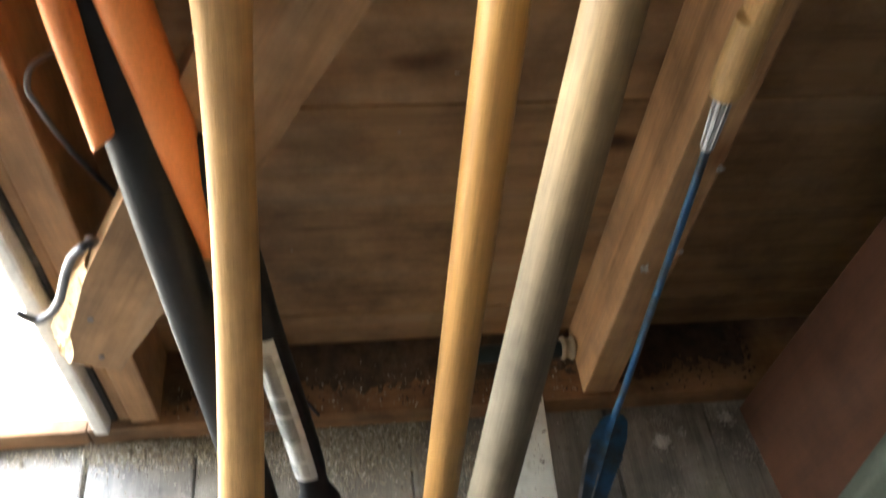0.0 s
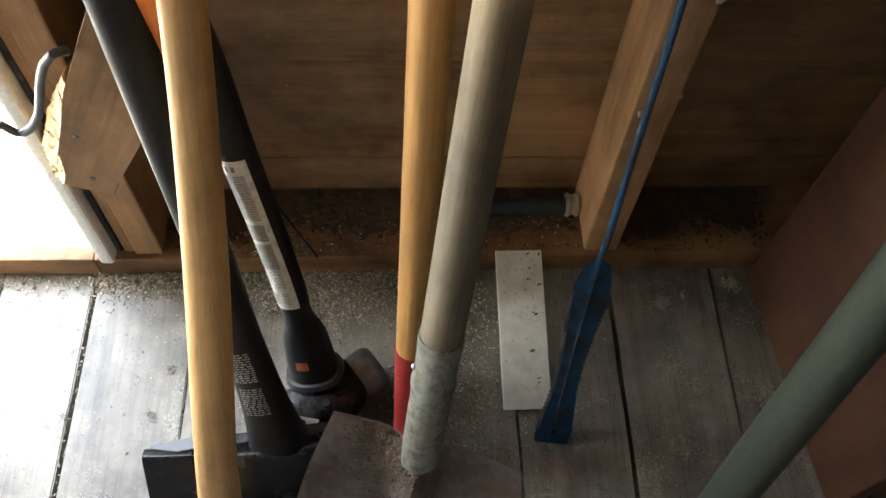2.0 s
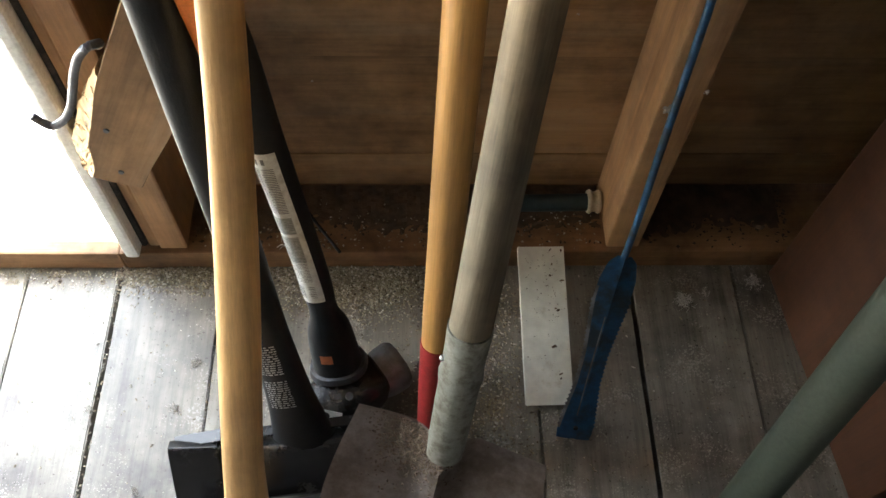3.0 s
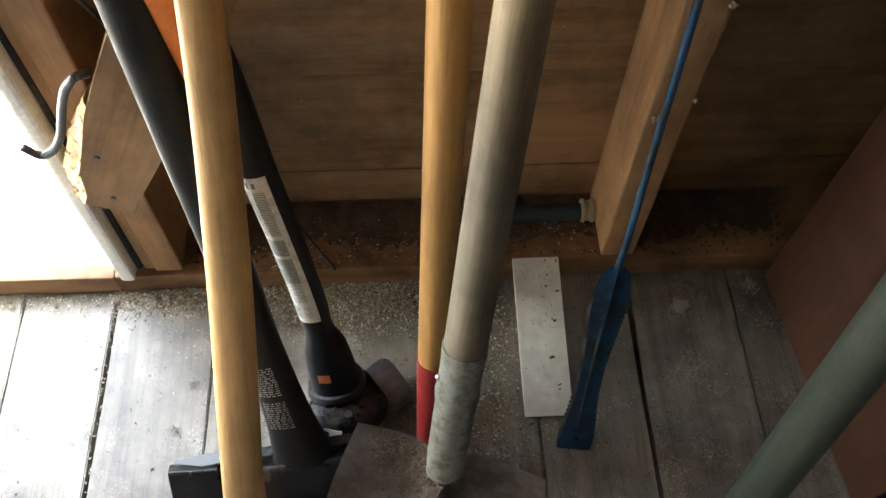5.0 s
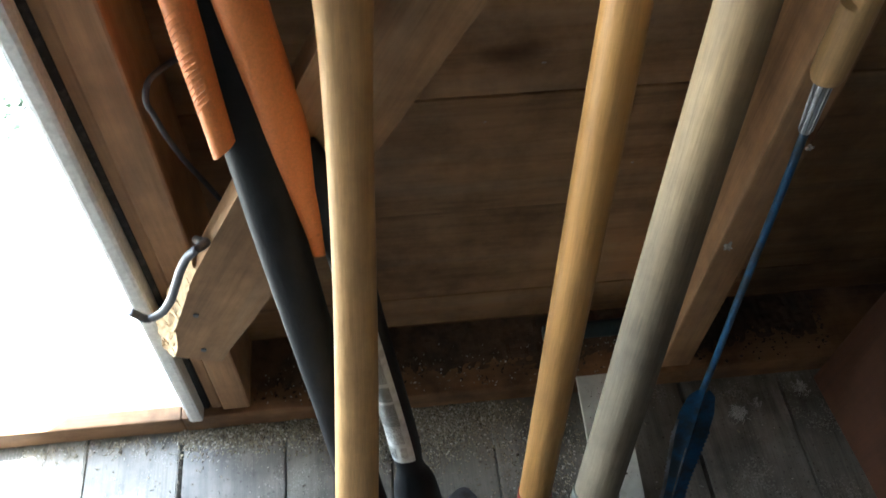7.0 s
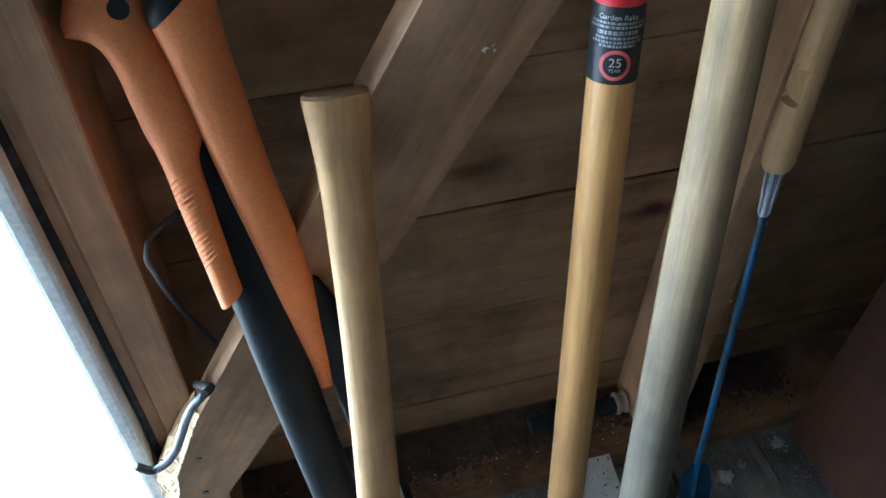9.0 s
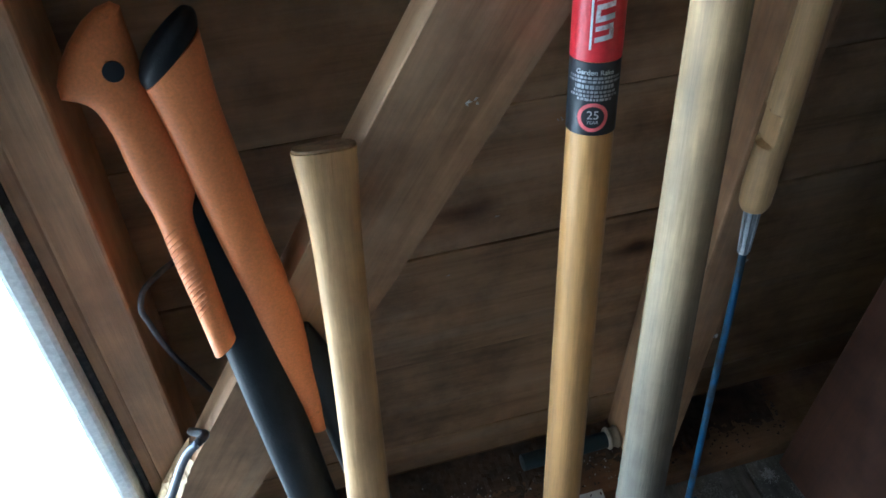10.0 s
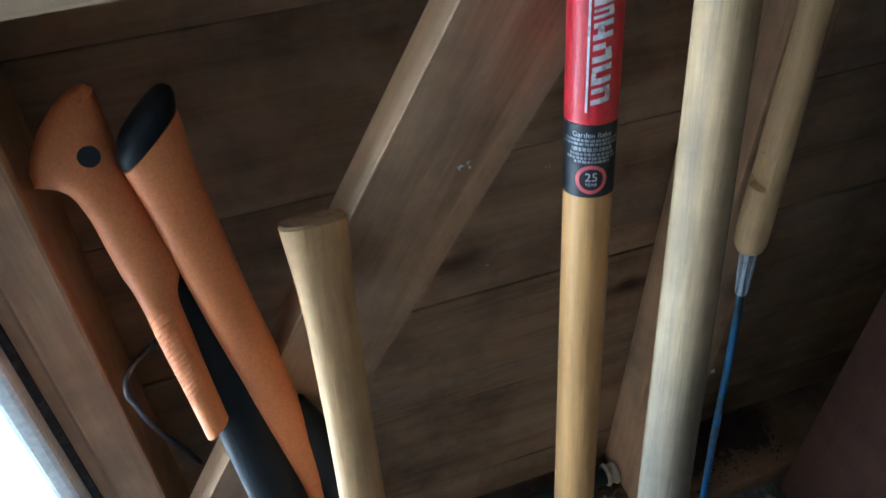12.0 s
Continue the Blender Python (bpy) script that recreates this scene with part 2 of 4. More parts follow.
FLUFF = grains("cobweb_fluff", [(0.6, 0.57, 0.52), (0.44, 0.41, 0.37), (0.72, 0.7, 0.65)])
ROOT = grains("dry_roots", [(0.20, 0.16, 0.11), (0.36, 0.30, 0.22), (0.14, 0.11, 0.08)])
DARKSOIL = grains("dark_dirt", [(0.022, 0.017, 0.013), (0.05, 0.036, 0.026), (0.035, 0.026, 0.019), (0.08, 0.06, 0.045)])
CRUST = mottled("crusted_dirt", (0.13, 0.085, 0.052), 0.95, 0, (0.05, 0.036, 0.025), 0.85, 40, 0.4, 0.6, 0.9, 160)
GRAVEL = grains("pale_gravel", [(0.32, 0.31, 0.29), (0.62, 0.6, 0.56), (0.46, 0.44, 0.41)])
LEAF = grains("small_leaves", [(0.03, 0.04, 0.025), (0.045, 0.075, 0.03), (0.05, 0.05, 0.045)])
GROUND = mottled("pale_ground", (0.62, 0.60, 0.55), 0.9, 0, (0.42, 0.40, 0.35), 0.8, 3, 0.4, 0.7, 0.4, 40)


BLACKPL.node_tree.nodes["Principled BSDF"].inputs["Specular IOR Level"].default_value = 0.25


# ---- building helpers ----
def link_mesh(name, bm, mat, smooth=False):
    bmesh.ops.recalc_face_normals(bm, faces=bm.faces)
    me = bpy.data.meshes.new(name)
    bm.to_mesh(me)
    bm.free()
    me.materials.append(mat)
    if smooth:
        for p in me.polygons:
            p.use_smooth = True
        me.set_sharp_from_angle(angle=radians(38))
    return new(name, me)


def thing(name, base, label, category, group="", kind=""):
    e = new(name)
    e.location = base
    e.empty_display_size = 0.05
    return tagged(e, label, category, group, kind)


def part(name, bm, mat, parent, label="", smooth=True, along=None):
    """One mesh, given in world metres, as a part under a thing or under a part. along: the way its grain runs."""
    root, off = parent, Vector((0, 0, 0))
    while root is not None:
        off += root.location
        root = root.parent
    bmesh.ops.translate(bm, verts=bm.verts, vec=-off)
    ob = link_mesh(name, bm, mat, smooth)
    ob.parent = parent
    if along:
        q = (Vector(along[1]) - Vector(along[0])).to_track_quat("Z", "Y")
        ob.data.transform(q.to_matrix().to_4x4().inverted())
        ob.rotation_mode, ob.rotation_quaternion = "QUATERNION", q
    return tagged(ob, label)


def solid(name, bm, mat, base, label, category, kind="", smooth=False, group=""):
    """A thing that is one mesh, given in world metres."""
    bmesh.ops.translate(bm, verts=bm.verts, vec=-Vector(base))
    ob = link_mesh(name, bm, mat, smooth)
    ob.location = base
    return tagged(ob, label, category, group, kind)


def box(x0, x1, y0, y1, z0, z1, bevel=0.002, bm=None):
    bm = bm or bmesh.new()
    v = bmesh.ops.create_cube(bm, size=1.0)["verts"]
    for q in v:
        q.co = Vector(((x0 + x1) / 2 + q.co.x * (x1 - x0), (y0 + y1) / 2 + q.co.y * (y1 - y0), (z0 + z1) / 2 + q.co.z * (z1 - z0)))
    if bevel:
        es = [e for e in bm.edges if e.verts[0] in v]
        bmesh.ops.bevel(bm, geom=es, offset=bevel, segments=2, affect="EDGES", profile=0.6)
    return bm


def worn(bm, amount=0.0015, scale=25.0, cuts=0):
    """Uneven faces: moves the points by a smooth noise."""
    if cuts:
        bmesh.ops.subdivide_edges(bm, edges=[e for e in bm.edges if e.calc_length() > 0.03], cuts=cuts, use_grid_fill=True)
    for q in bm.verts:
        q.co += noise.noise_vector(q.co * scale) * amount
    return bm


def oriented(bm, origin, ex, ey, ez):
    m = Matrix((ex, ey, ez)).transposed().to_4x4()
    m.translation = origin
    bmesh.ops.transform(bm, matrix=m, verts=bm.verts)
    return bm


def hermite(ts, vals, t):
    """A smooth curve through values at stations."""
    ts, vals = np.asarray(ts, float), np.asarray(vals, float)
    d = np.gradient(vals, ts, axis=0)
    i = int(np.clip(np.searchsorted(ts, t) - 1, 0, len(ts) - 2))
    h = ts[i + 1] - ts[i]
    u = (t - ts[i]) / h
    a, b2, c, e = 2 * u**3 - 3 * u**2 + 1, u**3 - 2 * u**2 + u, -2 * u**3 + 3 * u**2, u**3 - u**2
    return a * vals[i] + b2 * h * d[i] + c * vals[i + 1] + e * h * d[i + 1]


class Sweep:
    """A rounded bar along a curve. Stations: (x, y, z, half width, half depth, slant of the ring). Angle 0 is to the right, 90 to the front."""

    def __init__(self, stations, side=(1, 0, 0), power=2.0):
        st = np.array(stations, float)
        self.p, self.r = st[:, :3], st[:, 3:5]
        self.lean = st[:, 5] if st.shape[1] > 5 else np.zeros(len(st))
        seg = np.linalg.norm(np.diff(self.p, axis=0), axis=1)
        self.s = np.concatenate([[0], np.cumsum(seg)])
        self.length, self.side, self.power = self.s[-1], Vector(side), power

    def frame_at(self, s):
        s = min(max(s, 0), self.length)
        e = self.length * 1e-3
        c = Vector(hermite(self.s, self.p, s))
        tan = (Vector(hermite(self.s, self.p, min(s + e, self.length))) - Vector(hermite(self.s, self.p, max(s - e, 0)))).normalized()
        side = (self.side - tan * self.side.dot(tan)).normalized()
        return c, side, side.cross(tan), tan, hermite(self.s, self.r, s)

    def at(self, s, deg, off=0.0):
        c, side, nrm, tan, (a, b2) = self.frame_at(s)
        k, w = math.cos(radians(deg)), math.sin(radians(deg))
        q = 2.0 / self.power
        k, w = math.copysign(abs(k) ** q, k), math.copysign(abs(w) ** q, w)
        return c + side * k * (a + off) + nrm * w * (b2 + off) + tan * k * a * float(hermite(self.s, self.lean, min(max(s, 0), self.length)))

    def mesh(self, s0=0.0, s1=None, rings=24, segs=24, off=0.0, cap=0.0, arc=None):
        """The bar from s0 to s1; cap: how far its ends are domed; arc: a strip of it, from one angle to another."""
        s1 = self.length if s1 is None else s1
        bm = bmesh.new()
        rows = []
        for i in range(rings + 1):
            s = s0 + (s1 - s0) * i / rings
            if arc:
                rows.append([bm.verts.new(self.at(s, arc[0] + (arc[1] - arc[0]) * j / segs, off)) for j in range(segs + 1)])
            else:
                rows.append([bm.verts.new(self.at(s, 360 * j / segs, off)) for j in range(segs)])
        n = segs if arc else segs
        for a, b2 in zip(rows, rows[1:]):
            for j in range(n):
                k = j + 1 if arc else (j + 1) % segs
                bm.faces.new((a[j], a[k], b2[k], b2[j]))
        if not arc:
            for row, s, sign in ((rows[0], s0, -1), (rows[-1], s1, 1)):
                c, side, nrm, tan, r = self.frame_at(s)
                last = row
                dome = cap if isinstance(cap, (int, float)) else cap[0 if sign < 0 else 1]
                if dome:
                    for f in (0.45, 0.8, 0.97):
                        k = math.sqrt(max(0.0, 1 - f * f))
                        lift = tan * sign * dome * f
                        ring = [bm.verts.new(c + (q.co - c) * k + lift) for q in row]
                        for j in range(segs):
                            bm.faces.new((last[j], last[(j + 1) % segs], ring[(j + 1) % segs], ring[j]))
                        last = ring
                bm.faces.new(last)
        return bm


def rod(points, radius, segs=10, rings=None):
    return Sweep([(*p, radius, radius) for p in points], side=(0.83, 0.21, 0.31)).mesh(rings=rings or 6 * len(points), segs=segs, cap=radius * 0.5)


def straight(p0, p1, ra, rb=None, n=5, side=(1, 0, 0), power=2.0):
    rb = ra if rb is None else rb
    return Sweep([tuple(Vector(p0).lerp(Vector(p1), i / (n - 1))) + (ra, rb) for i in range(n)], side, power)


def patch(sw, s0, s1, a0, a1, off, bm=None, n=3):
    """A thin bar of print that lies on a sweep's surface."""
    bm = bm or bmesh.new()
    rows = [[bm.verts.new(sw.at(s, a0 + (a1 - a0) * j / n, off)) for j in range(n + 1)] for s in (s0, s1)]
    for j in range(n):
        bm.faces.new((rows[0][j], rows[0][j + 1], rows[1][j + 1], rows[1][j]))
    return bm


def lettering(sw, text, s_mid, deg_mid, height, off, upright=True):
    """Text laid round a bar, its top towards the bar's upper end."""
    cu = bpy.data.curves.new("text", "FONT")
    cu.body, cu.size, cu.align_x, cu.align_y = text, height / 0.7, "CENTER", "CENTER"
    ob = bpy.data.objects.new("text", cu)
    scene.collection.objects.link(ob)
    me = ob.to_mesh()
    bm = bmesh.new()
    bm.from_mesh(me)
    ob.to_mesh_clear()
    bpy.data.objects.remove(ob)
    r = float(np.mean(sw.frame_at(s_mid)[4]))
    for v in bm.verts:
        v.co = sw.at(s_mid + v.co.y, deg_mid - math.degrees(v.co.x / r), off)
    return bm


def scatter(spots, sizes, flat=0.6, seed=3, sides=4):
    """Loose bits as one mesh: small crumpled lumps."""
    rng = random.Random(seed)
    verts, faces = [], []
    for (x, y, z), r in zip(spots, sizes):
        a0 = rng.random() * 6.28
        k = len(verts)
        top = (x + r * rng.uniform(-0.3, 0.3), y + r * rng.uniform(-0.3, 0.3), z + r * flat * rng.uniform(0.7, 1.3))
        st = rng.uniform(0.5, 1.6)
        for i in range(sides):
            a = a0 + 6.283 * i / sides
            q = r * rng.uniform(0.6, 1.1)
            u, w = math.cos(a - a0) * q * st, math.sin(a - a0) * q / st
            verts.append((x + u * math.cos(a0) - w * math.sin(a0), y + u * math.sin(a0) + w * math.cos(a0), z))
        verts.append(top)
        for i in range(sides):
            faces.append((k + i, k + (i + 1) % sides, k + sides))
        faces.append(tuple(k + i for i in reversed(range(sides))))
    return verts, faces


def stuff(name, verts, faces, mat, label, category):
    me = bpy.data.meshes.new(name)
    me.from_pydata(verts, [], faces)
    me.materials.append(mat)
    return tagged(new(name, me), label, category, kind="stuff")


# ---- the shed ----
FRONT, BOARDS = 1.003, 1.103      # inner faces of the studs and of the siding
DOOR_L, DOOR_R, DOOR_H = -1.25, -0.087, 2.02
ROOM_L, ROOM_R, ROOM_B, ROOM_H = -1.5, 1.5, -1.7, 2.15


def leaning(bm, k):
    """Out of plumb: moves the points sideways with their height."""
    for q in bm.verts:
        q.co.x += k * q.co.z
    return bm


def stud(x0, x1, y0=FRONT, label="aged brown pine wall stud with nail holes", k=0.0):
    bm = leaning(worn(box(x0, x1, y0, BOARDS - 0.002, 0.042, ROOM_H - 0.1, 0.003), 0.0012, 12, 3), k)
    return solid("wall_stud", bm, STUD, ((x0 + x1) / 2, y0, 0.042), label, "wall stud", "structure", group="wall studs")


stud(-0.0345, 0.001, k=0.0065)
stud(-0.0490, -0.0357, FRONT + 0.004, "narrow brown pine stud beside the doorway", 0.0085)
stud(0.548, 0.592)
stud(1.12, 1.16)
stud(DOOR_L - 0.05, DOOR_L - 0.012)

sill = solid("sill_plate", worn(box(-0.0885, ROOM_R, 0.997, 1.125, 0.0008, 0.041, 0.003), 0.0012, 9, 5), SILL, (0, 1.0, 0), "long brown pine sill plate on the floor", "sill plate", "structure")
solid("threshold", worn(box(DOOR_L - 0.01, -0.0892, 0.997, 1.018, 0.0008, 0.040, 0.003), 0.0012, 9, 5), SILL, (-0.5, 1.0, 0), "narrow pine threshold board of the doorway", "threshold", "structure")
solid("sill_plate", box(ROOM_L, DOOR_L - 0.0105, 0.997, 1.125, 0.0008, 0.041, 0.003), SILL, (-1.2, 1.0, 0), "brown pine sill plate on the floor", "sill plate", "structure")
solid("rim_joist", box(-0.0885, ROOM_R, 1.0195, 1.124, -0.16, -0.004, 0.0), SILL, (0, 1.02, -0.16), "rough joist below the sill plate", "joist", "structure")
# Filler, out of view, added against light leaking in under the sill.
solid("floor_edge", box(-0.0885, ROOM_R, 1.0195, 1.124, -0.004, 0.0004, 0.0), SILL, (0, 1.02, 0), "unseen added filler that closes the gap below the sill plate", "packing strip", "structure")
girt = solid("wall_girt", worn(box(0.002, 0.546, FRONT, BOARDS - 0.002, 0.903, 0.942, 0.003), 0.001, 9, 3), LITGIRT, (0.27, FRONT, 0.906), "pine girt between the wall studs, coloured paler as if lit", "wall girt", "structure")

# diagonal brace, nailed over the faces of the studs
u = Vector((0.216 - 0.011, 0, 0.775 - 0.393)).normalized()
w = Vector((u.z, 0, -u.x))
brace = thing("diagonal_brace", (0.0, FRONT, 0.25), "sawn pine brace with a split lower end, nailed across the studs", "brace", kind="structure")
bm = bmesh.new()
EDGE = [(0.0105, 0.404), (0.004, 0.390), (-0.014, 0.345), (-0.030, 0.308), (-0.035, 0.270), (-0.045, 0.251)]
outline = [Vector((x, 0, z)) for x, z in EDGE + [(-0.026, 0.243), (0.002, 0.230), (0.024, 0.271), (0.0495, 0.312)]]
top = [Vector((0.011, 0, 0.393)) + u * 1.25 + w * 0.107, Vector((0.011, 0, 0.393)) + u * 1.25]
poly = outline + top
fv = [bm.verts.new((p.x, 0.969, p.z)) for p in poly]
bv = [bm.verts.new((p.x, 1.001, p.z)) for p in poly]
bm.faces.new(fv)
bm.faces.new(bv[::-1])
for i in range(len(poly)):
    bm.faces.new((fv[i], fv[(i + 1) % len(poly)], bv[(i + 1) % len(poly)], bv[i]))
bmesh.ops.bevel(bm, geom=bm.edges[:], offset=0.0015, segments=1, affect="EDGES")
part("board", bm, BRACE, brace, along=((0, 0, 0), u), smooth=False)
# the torn face of the broken end, with splinters along the fibres
bm = bmesh.new()
fr = [Vector((x - 0.0002, 0.9688, z)) for x, z in EDGE]
bk = [Vector(q) for q in ((0.006, 0.982, 0.406), (-0.013, 0.984, 0.377), (-0.028, 0.985, 0.350), (-0.052, 0.985, 0.300), (-0.0575, 0.984, 0.256), (-0.053, 0.981, 0.240))]
rows = []
for i in range(61):
    k = i / 12
    j0 = min(int(k), 4)
    a, b2 = fr[j0].lerp(fr[j0 + 1], k - j0), bk[j0].lerp(bk[j0 + 1], k - j0)
    row = []
    for j in range(9):
        p = a.lerp(b2, j / 8)
        if j:
            p += Vector((0.35, -0.75, 0.2)) * 0.010 * noise.noise(Vector((p.x * 60, p.y * 60, p.z * 240))) + u * 0.008 * noise.noise(p * 150)
        row.append(bm.verts.new(p))
    row.append(bm.verts.new(b2 + Vector((0.004, 0.0, 0)) + Vector((0, 1.0 - b2.y, 0))))
    row.append(bm.verts.new(Vector((a.x, 1.0, a.z))))
    rows.append(row)
for a, b2 in zip(rows, rows[1:]):
    for j in range(10):
        bm.faces.new((a[j], a[j + 1], b2[j + 1], b2[j]))
bm.faces.new(rows[-1])
bm.faces.new(rows[0][::-1])
part("splintered_end", bm, SPLIT, brace, "pale torn wood", smooth=False)
for x, z in ((-0.004, 0.332), (-0.011, 0.262)):
    bm = bmesh.new()
    bmesh.ops.create_cone(bm, cap_ends=True, segments=8, radius1=0.0032, radius2=0.0028, depth=0.002, matrix=Matrix.Translation((x, 0.9685, z)) @ Euler((radians(90), 0, 0)).to_matrix().to_4x4())
    part("nail_head", bm, IRON, brace)

# doorway trim
bm = leaning(worn(box(-0.0765, -0.0585, 0.988, 1.13, 0.043, DOOR_H, 0.005), 0.0008, 15, 4), 0.0145)
solid("door_trim", bm, TRIM, (-0.075, 0.99, 0.043), "white painted door trim with grimy edge", "door trim", "structure")
bm = leaning(worn(box(-0.0580, -0.0502, 1.006, 1.10, 0.043, DOOR_H, 0.003), 0.0035, 60, 5), 0.0125)
solid("weather_strip", bm, RUBBER, (-0.057, 1.0, 0.043), "crumbling dark weather strip beside the white trim", "weather strip", "structure")
bm = box(DOOR_L - 0.01, DOOR_L + 0.014, 0.988, 1.13, 0.043, DOOR_H, 0.002)
solid("door_trim", bm, TRIM, (DOOR_L, 0.99, 0.043), "white painted door trim", "door trim", "structure")
bm = box(DOOR_L - 0.05, 0.0, FRONT - 0.002, 1.13, DOOR_H + 0.002, DOOR_H + 0.09, 0.003)
solid("door_header", bm, STUD, (-0.5, FRONT, DOOR_H), "brown pine header above the doorway", "door header", "structure")

# the other walls and the ceiling close the shed, unseen, toned for bounce light
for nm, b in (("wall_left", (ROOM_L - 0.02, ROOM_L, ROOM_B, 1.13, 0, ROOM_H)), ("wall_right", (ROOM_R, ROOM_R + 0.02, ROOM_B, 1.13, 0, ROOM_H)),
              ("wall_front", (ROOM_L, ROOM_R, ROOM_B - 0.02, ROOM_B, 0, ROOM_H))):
    solid(nm, box(*b, 0.0), BOUNCEWALL if nm == "wall_left" else LOWFILLWALL, (b[0], b[2], 0), "unseen boarded shed wall, toned to shape the bounce light", "wall", "structure")
solid("ceiling", box(ROOM_L - 0.02, ROOM_R + 0.02, ROOM_B - 0.02, 1.15, ROOM_H, ROOM_H + 0.02, 0.0), LOWFILLWALL, (0, 0, ROOM_H), "unseen near-black shed ceiling that keeps fill light low", "ceiling", "structure")

# ---- outside ----
g = bmesh.new()
bmesh.ops.create_grid(g, x_segments=40, y_segments=40, size=400, matrix=Matrix.Translation((0, 360, -0.12)))
solid("ground", g, GROUND, (0, 0, -0.12), "pale sunlit ground outside the doorway", "ground", "structure")
rng = random.Random(11)
WEED = (-0.50, 1.74)
spots = [(rng.uniform(-1.6, 0.3), rng.uniform(1.3, 2.4), -0.122) for _ in range(900)]
v, f = scatter(spots, [rng.uniform(0.008, 0.03) for _ in spots], 0.7, 12, 5)
stuff("gravel", v, f, GRAVEL, "pale gravel stones on the ground outside", "gravel")
spots = [(rng.gauss(WEED[0], 0.06), rng.gauss(WEED[1], 0.06), -0.11 + rng.random() * 0.04) for _ in range(60)]
v, f = scatter(spots, [rng.uniform(0.006, 0.016) for _ in spots], 0.3, 13, 5)
stuff("weeds", v, f, LEAF, "small green weeds among pale stones", "weeds")


# ---- long-handled tools ----
def felling_axe():
    """The wooden-hafted axe that stands on its head."""
    t = thing("felling_axe", (0.12, 0.63, 0), "axe with a pale hickory haft, standing on its steel head", "axe")
    sw = Sweep([(0.1190, 0.630, 0.034, 0.0240, 0.017), (0.1175, 0.637, 0.052, 0.0288, 0.0172), (0.1195, 0.645, 0.072, 0.0268, 0.0165), (0.1240, 0.661, 0.110, 0.0225, 0.0155), (0.1285, 0.688, 0.170, 0.0200, 0.0150), (0.137, 0.727, 0.25, 0.0195, 0.0145),
                (0.150, 0.80, 0.38, 0.0185, 0.0145), (0.161, 0.872, 0.52, 0.0170, 0.014), (0.167, 0.925, 0.63, 0.0172, 0.014), (0.1705, 0.958, 0.70, 0.0195, 0.0145),
                (0.172, 0.9785, 0.741, 0.0235, 0.016)], power=2.5)
    part("haft", sw.mesh(rings=60, segs=28, cap=0.0025), HAFT, t, along=(sw.p[0], sw.p[-1]))
    c, side, nrm, tan, r = sw.frame_at(sw.length)
    cap = bmesh.new()
    ring = [cap.verts.new(sw.at(sw.length, 15 * j, -0.0012) + tan * 0.0026) for j in range(24)]
    low_ring = [cap.verts.new(sw.at(sw.length, 15 * j, -0.0008) + tan * 0.0008) for j in range(24)]
    cap.faces.new(ring)
    for j in range(24):
        cap.faces.new((low_ring[j], low_ring[(j + 1) % 24], ring[(j + 1) % 24], ring[j]))
    part("haft_end", cap, ENDGRAIN, t, "dirty end grain")
    head = Sweep([(0.052, 0.648, 0.030, 0.0255, 0.020), (0.066, 0.644, 0.030, 0.0275, 0.022), (0.10, 0.634, 0.028, 0.025, 0.026), (0.140, 0.620, 0.027, 0.024, 0.025),
                  (0.180, 0.603, 0.028, 0.026, 0.012), (0.222, 0.586, 0.032, 0.031, 0.003)], side=(0.0, 0.22, 0.97), power=5)
    part("axe_head", head.mesh(rings=30, segs=32, cap=0.002), DARKSTEEL, t, "worn grey forged steel head")


